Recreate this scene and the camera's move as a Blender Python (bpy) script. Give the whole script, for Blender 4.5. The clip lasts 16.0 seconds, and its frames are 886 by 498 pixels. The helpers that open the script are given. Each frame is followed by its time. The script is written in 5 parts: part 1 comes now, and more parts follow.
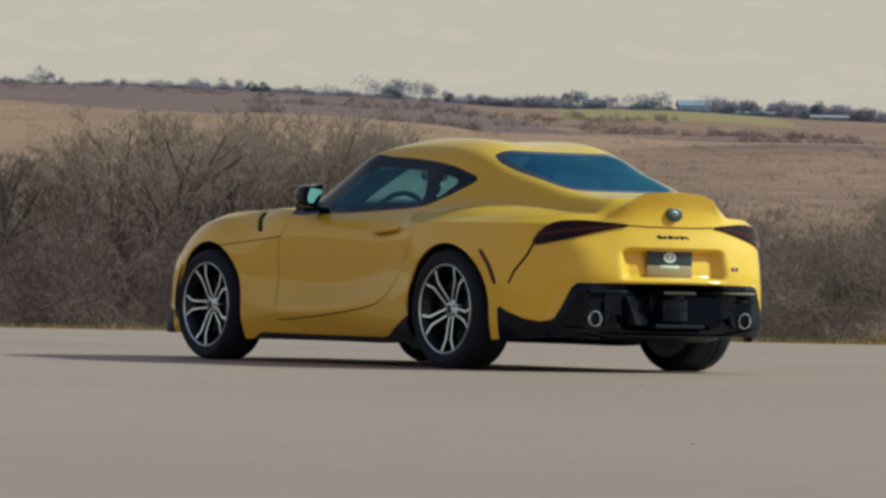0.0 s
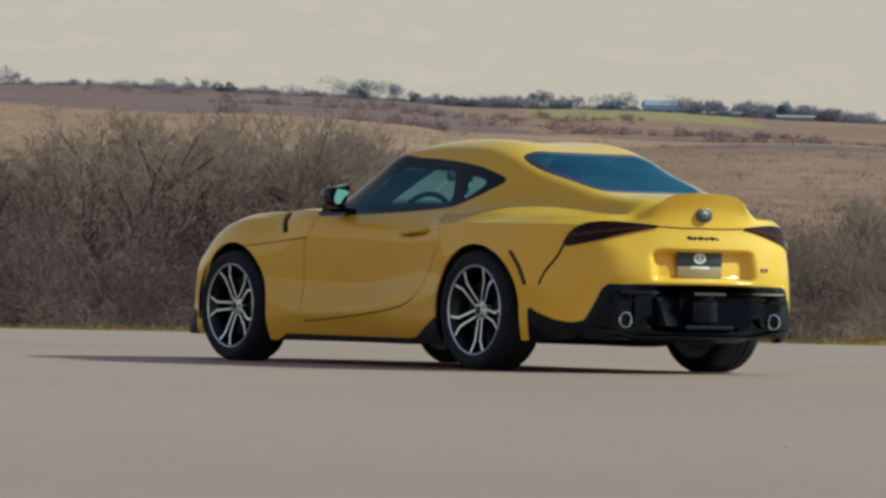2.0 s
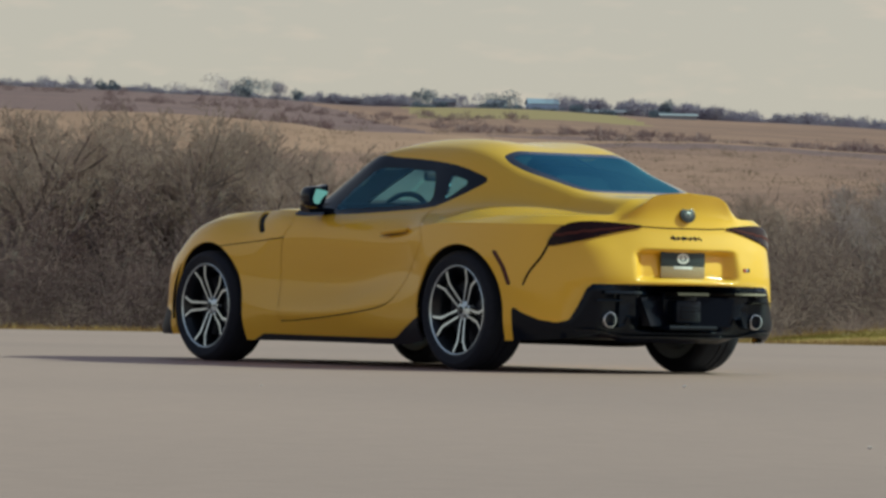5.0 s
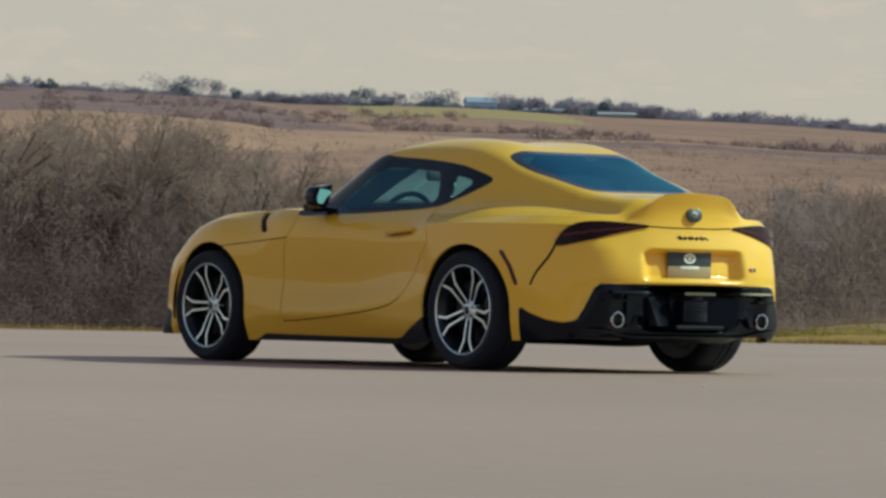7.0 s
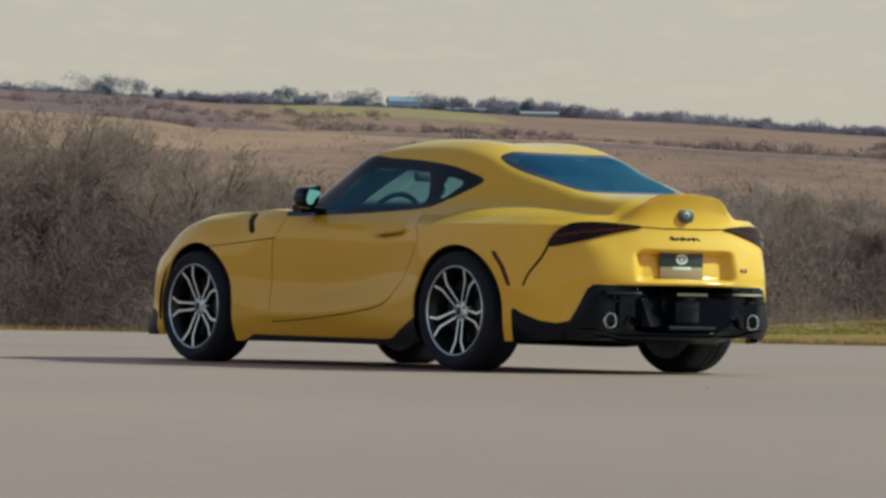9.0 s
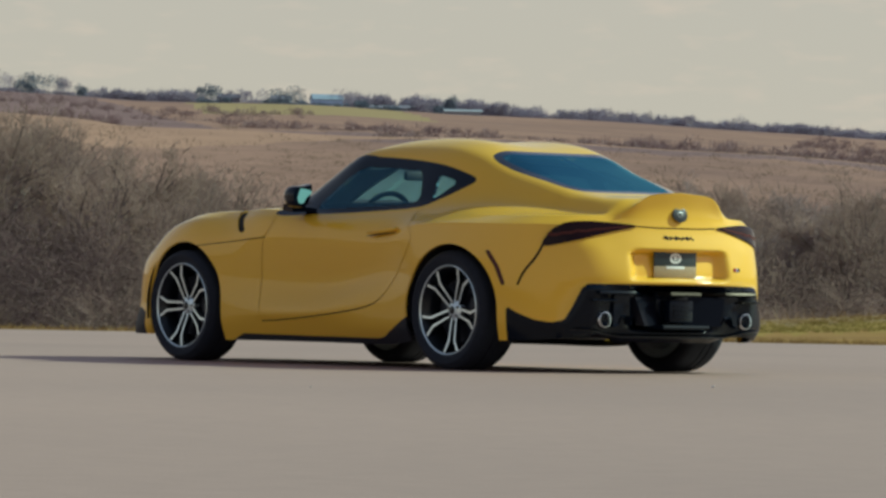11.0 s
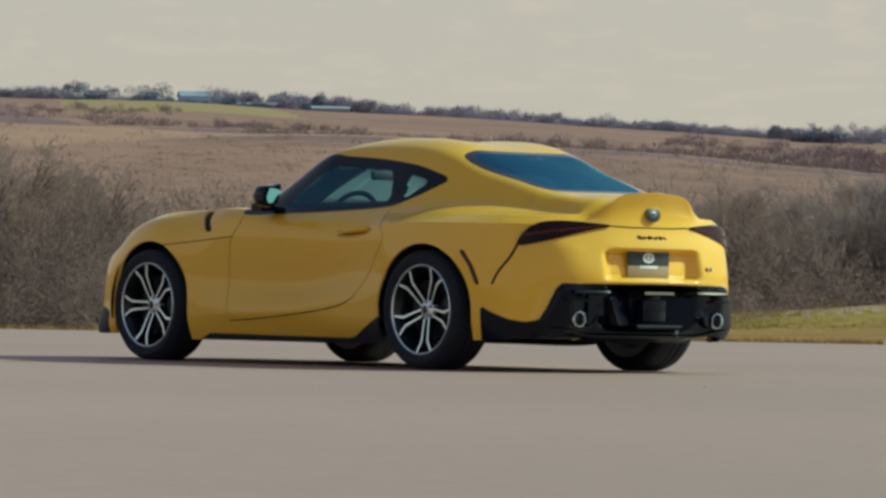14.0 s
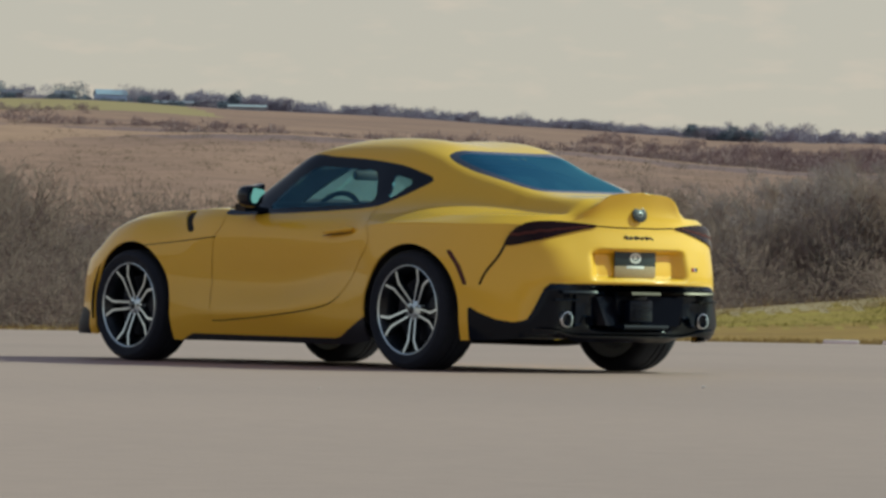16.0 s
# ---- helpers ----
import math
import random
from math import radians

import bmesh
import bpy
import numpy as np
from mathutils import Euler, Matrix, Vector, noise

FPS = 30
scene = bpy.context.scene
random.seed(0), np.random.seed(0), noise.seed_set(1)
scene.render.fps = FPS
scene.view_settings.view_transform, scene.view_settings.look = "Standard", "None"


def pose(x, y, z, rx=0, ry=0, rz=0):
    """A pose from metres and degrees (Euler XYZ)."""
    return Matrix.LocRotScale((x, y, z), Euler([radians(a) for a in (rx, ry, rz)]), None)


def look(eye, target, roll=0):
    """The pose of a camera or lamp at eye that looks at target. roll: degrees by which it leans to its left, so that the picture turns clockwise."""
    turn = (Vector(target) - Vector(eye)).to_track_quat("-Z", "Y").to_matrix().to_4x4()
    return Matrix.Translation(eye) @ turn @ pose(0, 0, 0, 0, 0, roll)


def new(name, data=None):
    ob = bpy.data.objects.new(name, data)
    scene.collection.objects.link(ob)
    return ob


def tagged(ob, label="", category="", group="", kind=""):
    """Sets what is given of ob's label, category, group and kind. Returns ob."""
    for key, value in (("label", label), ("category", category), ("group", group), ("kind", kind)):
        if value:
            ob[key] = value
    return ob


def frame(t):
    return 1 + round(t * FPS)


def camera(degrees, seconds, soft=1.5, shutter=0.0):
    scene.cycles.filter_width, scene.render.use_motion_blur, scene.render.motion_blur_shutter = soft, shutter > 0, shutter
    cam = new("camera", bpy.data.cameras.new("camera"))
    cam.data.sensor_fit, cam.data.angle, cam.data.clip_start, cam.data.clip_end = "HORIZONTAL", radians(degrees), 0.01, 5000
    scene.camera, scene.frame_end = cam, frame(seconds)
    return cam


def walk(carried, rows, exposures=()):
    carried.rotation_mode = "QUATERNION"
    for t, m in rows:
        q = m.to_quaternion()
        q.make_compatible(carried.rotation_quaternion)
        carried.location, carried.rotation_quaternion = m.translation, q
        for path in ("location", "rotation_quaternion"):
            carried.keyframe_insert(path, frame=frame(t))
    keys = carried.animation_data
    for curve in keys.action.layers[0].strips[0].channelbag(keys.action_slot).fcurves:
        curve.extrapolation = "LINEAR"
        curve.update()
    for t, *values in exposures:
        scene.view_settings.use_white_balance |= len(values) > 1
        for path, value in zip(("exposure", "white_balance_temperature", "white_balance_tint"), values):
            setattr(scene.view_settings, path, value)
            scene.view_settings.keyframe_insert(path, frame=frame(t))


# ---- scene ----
from math import cos, sin
# ---------------------------------------------------------------- camera
cam = camera(10.128, 16.0, soft=2.9)
# seconds, eye, heading to the left of +y, tilt up, roll
ROWS = [
    (0, -22.437, 16.462, 0.390, -124.7409, 0.5528, 1.127),
    (0.5, -22.378, 16.526, 0.389, -124.8599, 0.5498, 1.124),
    (1, -22.320, 16.591, 0.389, -124.9507, 0.5613, 1.120),
    (1.5, -22.261, 16.658, 0.389, -125.0430, 0.5578, 1.116),
    (2, -22.203, 16.725, 0.389, -125.1408, 0.5609, 1.113),
    (2.5, -22.145, 16.794, 0.389, -125.2711, 0.5611, 1.109),
    (3, -22.087, 16.863, 0.389, -125.4989, 0.5666, 1.106),
    (3.5, -22.029, 16.933, 0.389, -125.8068, 0.5722, 1.102),
    (4, -21.971, 17.005, 0.389, -126.1043, 0.5690, 1.098),
    (6.5, -21.679, 17.370, 0.389, -126.9713, 0.5665, 1.080),
    (7, -21.621, 17.444, 0.389, -127.2127, 0.5634, 1.077),
    (7.5, -21.562, 17.519, 0.389, -127.4555, 0.5632, 1.073),
    (8, -21.502, 17.594, 0.389, -127.6640, 0.5628, 1.069),
    (8.5, -21.443, 17.669, 0.390, -127.8712, 0.5647, 1.066),
    (9, -21.383, 17.744, 0.390, -128.1135, 0.5717, 1.062),
    (11.5, -21.077, 18.119, 0.392, -129.2256, 0.5605, 1.044),
    (12, -21.015, 18.193, 0.393, -129.4620, 0.5628, 1.040),
    (12.5, -20.951, 18.267, 0.393, -129.7257, 0.5648, 1.037),
    (13, -20.887, 18.340, 0.394, -130.0109, 0.5634, 1.033),
    (13.5, -20.823, 18.413, 0.394, -130.2797, 0.5617, 1.029),
    (14, -20.758, 18.485, 0.395, -130.5402, 0.5548, 1.026),
    (14.5, -20.692, 18.556, 0.396, -130.7857, 0.5550, 1.022),
    (15, -20.625, 18.626, 0.397, -131.0268, 0.5541, 1.019),
    (15.5, -20.558, 18.696, 0.397, -131.2774, 0.5517, 1.015),
    (16, -20.490, 18.764, 0.398, -131.5089, 0.5545, 1.011),
]
walk(cam, [(t, pose(x, y, z, 0, 0, yaw) @ pose(0, 0, 0, 90 + tilt) @ pose(0, 0, 0, 0, 0, roll)) for t, x, y, z, yaw, tilt, roll in ROWS])

# ---------------------------------------------------------------- world, sun, exposure
SUN_AZ = Vector((0.42, 0.907, 0)).normalized()          # the way the shadows fall
SUN_EL = radians(33.5)
world = bpy.data.worlds.new("sky")
scene.world = world
world.use_nodes = True
wn = world.node_tree
wn.nodes.clear()


def sky_nodes():
    N, L = wn.nodes, wn.links
    out, bg, sky = N.new("ShaderNodeOutputWorld"), N.new("ShaderNodeBackground"), N.new("ShaderNodeTexSky")
    sky.sky_type, sky.sun_disc = "NISHITA", False
    sky.sun_elevation = SUN_EL
    sky.sun_rotation = math.atan2(-SUN_AZ.x, -SUN_AZ.y)
    sky.air_density, sky.dust_density, sky.ozone_density, sky.altitude = 1.0, 0.7, 1.5, 200
    bg.inputs["Strength"].default_value = 0.10
    # haze towards the horizon, with faint wisps of cloud in it
    co, sep, hz = N.new("ShaderNodeTexCoord"), N.new("ShaderNodeSeparateXYZ"), N.new("ShaderNodeMapRange")
    hz.interpolation_type = "SMOOTHSTEP"
    hz.inputs[1].default_value, hz.inputs[2].default_value = 0.0, 0.60
    hz.inputs[3].default_value, hz.inputs[4].default_value = 0.92, 0.12
    haze = N.new("ShaderNodeMix")
    haze.data_type = "RGBA"
    haze.inputs[7].default_value = (*HAZE, 1)
    mp, nz = N.new("ShaderNodeMapping"), N.new("ShaderNodeTexNoise")
    mp.inputs["Scale"].default_value = (55, 55, 210)
    nz.inputs["Scale"].default_value, nz.inputs["Detail"].default_value = 1.3, 4
    ramp = N.new("ShaderNodeValToRGB")
    ramp.color_ramp.elements[0].position, ramp.color_ramp.elements[0].color = 0.53, (0, 0, 0, 1)
    ramp.color_ramp.elements[1].position, ramp.color_ramp.elements[1].color = 0.78, (0.85, 0.85, 0.85, 1)
    mix = N.new("ShaderNodeMix")
    mix.data_type = "RGBA"
    mix.inputs[7].default_value = (HAZE[0] * 1.25, HAZE[1] * 1.14, HAZE[2] * 1.10, 1)
    L.new(co.outputs["Generated"], sep.inputs[0])
    L.new(sep.outputs["Z"], hz.inputs[0])
    L.new(hz.outputs[0], haze.inputs[0])
    L.new(sky.outputs["Color"], haze.inputs[6])
    L.new(co.outputs["Generated"], mp.inputs["Vector"])
    L.new(mp.outputs["Vector"], nz.inputs["Vector"])
    L.new(nz.outputs["Fac"], ramp.inputs["Fac"])
    low, low2 = N.new("ShaderNodeMath"), N.new("ShaderNodeMath")
    low.operation, low2.operation = "POWER", "MULTIPLY"
    low.inputs[1].default_value = 6.0
    L.new(hz.outputs[0], low.inputs[0])
    L.new(low.outputs[0], low2.inputs[0])
    L.new(ramp.outputs["Color"], low2.inputs[1])
    L.new(low2.outputs[0], mix.inputs[0])
    L.new(haze.outputs[2], mix.inputs[6])
    L.new(mix.outputs[2], bg.inputs["Color"])
    L.new(bg.outputs["Background"], out.inputs["Surface"])


HAZE = (5.25, 4.98, 4.22)
sky_nodes()
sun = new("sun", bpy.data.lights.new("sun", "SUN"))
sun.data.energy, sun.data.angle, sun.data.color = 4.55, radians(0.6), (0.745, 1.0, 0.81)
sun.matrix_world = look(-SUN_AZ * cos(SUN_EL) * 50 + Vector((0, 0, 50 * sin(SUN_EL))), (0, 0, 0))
scene.view_settings.exposure = 0.0

# ---------------------------------------------------------------- materials


def mat(name, color, rough=0.6, metal=0.0, coat=0.0, vary=0.0, scale=6.0, bump=0.0, bscale=80.0, color2=None, spec=0.5, rnd=0.0, big=0.0, bigscale=0.3, coat_rough=0.07, thin=0.0):
    """A procedural surface: two scales of colour variation, a fine relief, gloss that varies with the grain."""
    m = bpy.data.materials.new(name)
    m.use_nodes = True
    N, L = m.node_tree.nodes, m.node_tree.links
    p = N["Principled BSDF"]
    p.inputs["Base Color"].default_value = (*color, 1)
    p.inputs["Roughness"].default_value, p.inputs["Metallic"].default_value = rough, metal
    p.inputs["Coat Weight"].default_value, p.inputs["Coat Roughness"].default_value = coat, coat_rough
    p.inputs["Specular IOR Level"].default_value = spec
    if vary or big or rnd or color2:
        geo = N.new("ShaderNodeNewGeometry")
        nz = N.new("ShaderNodeTexNoise")
        nz.inputs["Scale"].default_value, nz.inputs["Detail"].default_value, nz.inputs["Roughness"].default_value = scale, 6, 0.65
        L.new(geo.outputs["Position"], nz.inputs["Vector"])
        nb = N.new("ShaderNodeTexNoise")
        nb.inputs["Scale"].default_value, nb.inputs["Detail"].default_value = bigscale, 4
        L.new(geo.outputs["Position"], nb.inputs["Vector"])
        base = N.new("ShaderNodeMix")
        base.data_type = "RGBA"
        c2 = color2 or tuple(c * 0.6 for c in color)
        base.inputs[6].default_value, base.inputs[7].default_value = (*color, 1), (*c2, 1)
        ramp = N.new("ShaderNodeMapRange")
        ramp.inputs[1].default_value, ramp.inputs[2].default_value = 0.35, 0.68
        L.new(nb.outputs["Fac"], ramp.inputs[0])
        mul = N.new("ShaderNodeMath")
        mul.operation = "MULTIPLY"
        mul.inputs[1].default_value = big if big else (1.0 if color2 else 0.0)
        L.new(ramp.outputs[0], mul.inputs[0])
        L.new(mul.outputs[0], base.inputs[0])
        val = N.new("ShaderNodeMapRange")
        val.inputs[1].default_value, val.inputs[2].default_value = 0.25, 0.75
        val.inputs[3].default_value, val.inputs[4].default_value = 1 - vary, 1 + vary
        L.new(nz.outputs["Fac"], val.inputs[0])
        hsv = N.new("ShaderNodeHueSaturation")
        L.new(base.outputs[2], hsv.inputs["Color"])
        if rnd:
            info = N.new("ShaderNodeObjectInfo")
            rr = N.new("ShaderNodeMapRange")
            rr.inputs[3].default_value, rr.inputs[4].default_value = 1 - rnd, 1 + rnd
            L.new(info.outputs["Random"], rr.inputs[0])
            m2 = N.new("ShaderNodeMath")
            m2.operation = "MULTIPLY"
            L.new(rr.outputs[0], m2.inputs[0])
            L.new(val.outputs[0], m2.inputs[1])
            L.new(m2.outputs[0], hsv.inputs["Value"])
        else:
            L.new(val.outputs[0], hsv.inputs["Value"])
        L.new(hsv.outputs["Color"], p.inputs["Base Color"])
        if thin:
            shine_through, both = N.new("ShaderNodeBsdfTranslucent"), N.new("ShaderNodeMixShader")
            both.inputs[0].default_value = thin
            L.new(hsv.outputs["Color"], shine_through.inputs["Color"])
            L.new(p.outputs[0], both.inputs[1])
            L.new(shine_through.outputs[0], both.inputs[2])
            L.new(both.outputs[0], N["Material Output"].inputs["Surface"])
    if bump:
        bn, bt = N.new("ShaderNodeBump"), N.new("ShaderNodeTexNoise")
        tc = N.new("ShaderNodeTexCoord")
        bt.inputs["Scale"].default_value, bt.inputs["Detail"].default_value = bscale, 4
        L.new(tc.outputs["Object"], bt.inputs["Vector"])
        L.new(bt.outputs["Fac"], bn.inputs["Height"])
        bn.inputs["Strength"].default_value, bn.inputs["Distance"].default_value = bump, 0.02
        L.new(bn.outputs["Normal"], p.inputs["Normal"])
    return m


def glass(name, tint, ior=1.5, sky_tint=(1, 1, 1), veil=0.0):
    """Tinted car glass: clear through the tint, mirror-like at grazing angles, its reflection tinted; a pale film is
    added to brighten the pane.
    """
    m = bpy.data.materials.new(name)
    m.use_nodes = True
    N, L = m.node_tree.nodes, m.node_tree.links
    N.remove(N["Principled BSDF"])
    tr, gl, fr, mx = N.new("ShaderNodeBsdfTransparent"), N.new("ShaderNodeBsdfGlossy"), N.new("ShaderNodeFresnel"), N.new("ShaderNodeMixShader")
    tr.inputs["Color"].default_value = (*tint, 1)
    gl.inputs["Roughness"].default_value = 0.01
    gl.inputs["Color"].default_value = (*sky_tint, 1)
    fr.inputs["IOR"].default_value = ior
    L.new(fr.outputs[0], mx.inputs[0])
    L.new(tr.outputs[0], mx.inputs[1])
    L.new(gl.outputs[0], mx.inputs[2])
    last = mx
    # added translucent pale green film, only there to lighten the view through the pane
    if veil:
        film, both, blotch, amount = N.new("ShaderNodeBsdfTranslucent"), N.new("ShaderNodeMixShader"), N.new("ShaderNodeTexNoise"), N.new("ShaderNodeMath")
        film.inputs["Color"].default_value = (0.62, 0.86, 0.76, 1)
        blotch.inputs["Scale"].default_value, blotch.inputs["Detail"].default_value = 3.0, 4
        amount.operation = "MULTIPLY"
        amount.inputs[1].default_value = 2 * veil
        L.new(blotch.outputs["Fac"], amount.inputs[0])
        L.new(amount.outputs[0], both.inputs[0])
        L.new(mx.outputs[0], both.inputs[1])
        L.new(film.outputs[0], both.inputs[2])
        last = both
    L.new(last.outputs[0], N["Material Output"].inputs["Surface"])
    return m


PAINT = mat("yellow_paint", (0.880, 0.490, 0.042), 0.5, 0.0, 0.85, vary=0.02, scale=900, spec=0.12, coat_rough=0.07)
BLACK = mat("gloss_black_plastic", (0.003, 0.005, 0.011), 0.10, 0, 0.0, vary=0.15, scale=60, spec=0.40)
RIMBLACK = mat("black_glass_edge", (0.004, 0.009, 0.020), 0.05, 0, 1.0, vary=0.1, scale=60, spec=0.5)
MATTE = mat("dark_plastic", (0.007, 0.009, 0.017), 0.6, vary=0.2, scale=80, bump=0.1, bscale=400)
GAP = mat("panel_gap", (0.006, 0.005, 0.004), 0.8)
RUBBER = mat("tyre_rubber", (0.010, 0.013, 0.024), 0.85, vary=0.25, scale=40, bump=0.15, bscale=300)
ALLOY = mat("machined_alloy", (0.86, 0.98, 1.0), 0.22, 0.60, 0.6, vary=0.05, scale=120)
DISC = mat("brake_disc_steel", (0.042, 0.046, 0.060), 0.45, 1.0, vary=0.2, scale=60)
DARKRIM = mat("dark_rim_paint", (0.007, 0.010, 0.015), 0.35, 0.3, 0.3)
STEEL = mat("brake_steel", (0.22, 0.22, 0.23), 0.4, 1.0, vary=0.2, scale=60)
DARKSTEEL = mat("darkened_steel", (0.09, 0.09, 0.095), 0.35, 1.0)
CHROME = mat("chrome", (0.62, 0.64, 0.68), 0.16, 1.0)
SMOKE = mat("smoked_lens", (0.014, 0.0022, 0.0025), 0.09, 0, 0.0, vary=0.1, scale=30, spec=0.22)
REDLENS = mat("red_lens", (0.075, 0.008, 0.007), 0.3, 0, 0.1, spec=0.3)
# the sky's blue is put into the tint of the panes' reflection
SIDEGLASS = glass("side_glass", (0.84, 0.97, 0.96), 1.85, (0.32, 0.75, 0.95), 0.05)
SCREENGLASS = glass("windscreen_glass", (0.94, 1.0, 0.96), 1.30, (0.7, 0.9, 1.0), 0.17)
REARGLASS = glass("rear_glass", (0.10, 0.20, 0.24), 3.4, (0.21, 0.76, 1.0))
MIRRORGLASS = mat("mirror_silver", (0.36, 0.86, 0.66), 0.03, 1.0)
DIFFBLACK = mat("glossy_black_bumper", (0.003, 0.006, 0.013), 0.14, 0, 0.0, vary=0.15, scale=60, spec=0.20)
SATINGLINT = mat("satin_black_plastic", (0.012, 0.011, 0.010), 0.27, vary=0.1, scale=60, spec=0.065)
# the warm colour of the ledges' sun glint is put in here
SATINGLINT.node_tree.nodes["Principled BSDF"].inputs["Specular Tint"].default_value = (1.0, 0.56, 0.24, 1)
SATINGREY = mat("satin_grey_plastic", (0.005, 0.006, 0.011), 0.20, vary=0.1, scale=60, spec=0.13)
CABIN = mat("black_cabin_trim", (0.02, 0.02, 0.022), 0.7, vary=0.2, scale=50)
PLATEDARK = mat("plate_dark", (0.02, 0.03, 0.035), 0.4)
PLATETAN = mat("plate_tan", (0.34, 0.24, 0.13), 0.5, vary=0.15, scale=60)
WHITE = mat("white_enamel", (0.75, 0.75, 0.73), 0.5)
RED = mat("red_enamel", (0.45, 0.02, 0.02), 0.4)

# ---------------------------------------------------------------- mesh tools


def catmull(points, per=12, closed=False):
    """A smooth line through the points."""
    P = np.array(points, float)
    n = len(P)
    out = []
    for i in range(n if closed else n - 1):
        if closed:
            a, b, c, d = P[(i - 1) % n], P[i], P[(i + 1) % n], P[(i + 2) % n]
        else:
            a, b, c, d = P[max(i - 1, 0)], P[i], P[i + 1], P[min(i + 2, n - 1)]
        for k in range(per):
            t = k / per
            out.append(0.5 * (2 * b + (c - a) * t + (2 * a - 5 * b + 4 * c - d) * t * t + (3 * b - a - 3 * c + d) * t ** 3))
    if not closed:
        out.append(P[-1])
    return np.array(out)


def curve(keys):
    """A smooth function through (x, value) keys."""
    k = sorted(keys)
    C = catmull(k, 16)
    return lambda x: np.interp(x, C[:, 0], C[:, 1])


def smooth01(a, b, x):
    t = np.clip((np.asarray(x, float) - a) / (b - a), 0, 1)
    return t * t * (3 - 2 * t)


def poly_dist(P, poly):
    """Signed distance of 2D points to a closed outline: negative inside."""
    poly = np.asarray(poly, float)
    d = np.full(len(P), 1e9)
    inside = np.zeros(len(P), bool)
    for i in range(len(poly)):
        a, b = poly[i], poly[(i + 1) % len(poly)]
        e, w = b - a, P - a
        t = np.clip((w @ e) / max(e @ e, 1e-12), 0, 1)
        d = np.minimum(d, np.hypot(*(w - t[:, None] * e).T))
        cond = (a[1] > P[:, 1]) != (b[1] > P[:, 1])
        if a[1] != b[1]:
            inside ^= cond & (P[:, 0] < (b[0] - a[0]) * (P[:, 1] - a[1]) / (b[1] - a[1]) + a[0])
    return np.where(inside, -d, d)


def line_dist(P, pts):
    d = np.full(len(P), 1e9)
    for a, b in zip(pts[:-1], pts[1:]):
        a, b = np.array(a, float), np.array(b, float)
        e, w = b - a, P - a
        t = np.clip((w @ e) / max(e @ e, 1e-12), 0, 1)
        d = np.minimum(d, np.hypot(*(w - t[:, None] * e).T))
    return d


class Shell:
    """Vertices (place, normal, two surface coordinates) and faces of a piece of bodywork."""

    def __init__(self, V, F):
        self.V, self.F = V, F

    def cut(self, field):
        """Splits along field = 0: the piece where it is negative, and the rest."""
        V, n = self.V, len(self.V)
        ins, outs, extra, made = [], [], [], {}
        neg = field < 0

        def edge(i, j):
            key = (i, j) if i < j else (j, i)
            if key not in made:
                a, b = key
                t = field[a] / (field[a] - field[b])
                made[key] = n + len(extra)
                extra.append(V[a] + t * (V[b] - V[a]))
            return made[key]

        for f in self.F:
            k = sum(neg[i] for i in f)
            if k == len(f):
                ins.append(f)
            elif k == 0:
                outs.append(f)
            else:
                a, b = [], []
                for i, j in zip(f, f[1:] + f[:1]):
                    (a if neg[i] else b).append(i)
                    if neg[i] != neg[j]:
                        e = edge(i, j)
                        a.append(e)
                        b.append(e)
                if len(a) > 2:
                    ins.append(a)
                if len(b) > 2:
                    outs.append(b)
        W = np.vstack([V, extra]) if extra else V
        return Shell(W, ins).tidy(), Shell(W, outs).tidy()

    def refined(self, near, levels=2):
        """Divides the faces near a line, so that a narrow gap can be cut."""
        s = self
        for _ in range(levels):
            d = near(s)
            V, F, extra, mids = s.V, [], [], {}
            n = len(V)
            for f in s.F:
                if min(d[i] for i in f) > 0.016:
                    F.append(f)
                    continue
                c = n + len(extra)
                extra.append(V[f].mean(0))
                ms = []
                for i, j in zip(f, f[1:] + f[:1]):
                    key = (min(i, j), max(i, j))
                    if key not in mids:
                        mids[key] = n + len(extra)
                        extra.append((V[i] + V[j]) / 2)
                    ms.append(mids[key])
                for k in range(len(f)):
                    F.append([f[k], ms[k], c, ms[k - 1]])
            s = Shell(np.vstack([V, extra]) if extra else V, F)
        return s

    def tidy(self):
        used = sorted({i for f in self.F for i in f})
        at = {i: k for k, i in enumerate(used)}
        return Shell(self.V[used] if used else self.V[:0], [[at[i] for i in f] for f in self.F])

    def mirrored(self):
        V = self.V.copy()
        V[:, 1] *= -1
        V[:, 4] *= -1
        return Shell(V, [f[::-1] for f in self.F])

    def plus(self, *others):
        V, F = [self.V], list(self.F)
        k = len(self.V)
        for o in others:
            F += [[i + k for i in f] for f in o.F]
            V.append(o.V)
            k += len(o.V)
        return Shell(np.vstack(V), F)

    def moved(self, d):
        V = self.V.copy()
        V[:, :3] += V[:, 3:6] * d
        return Shell(V, self.F)

    def lipped(self, depth):
        """Turns the open edges inwards, so that the panel has a thickness."""
        count = {}
        for f in self.F:
            for i, j in zip(f, f[1:] + f[:1]):
                count[(i, j)] = 1
        rim = [(i, j) for i, j in count if (j, i) not in count]
        idx = sorted({i for e in rim for i in e})
        at = {i: len(self.V) + k for k, i in enumerate(idx)}
        W = self.V[idx].copy()
        W[:, :3] -= W[:, 3:6] * depth
        return Shell(np.vstack([self.V, W]), self.F + [[j, i, at[i], at[j]] for i, j in rim])


def obj(name, me, parent, label="", loc=None):
    o = new(name, me)
    if parent is not None:
        o.parent = parent
    if loc is not None:
        o.matrix_basis = loc
    if label:
        o["label"] = label
    return o


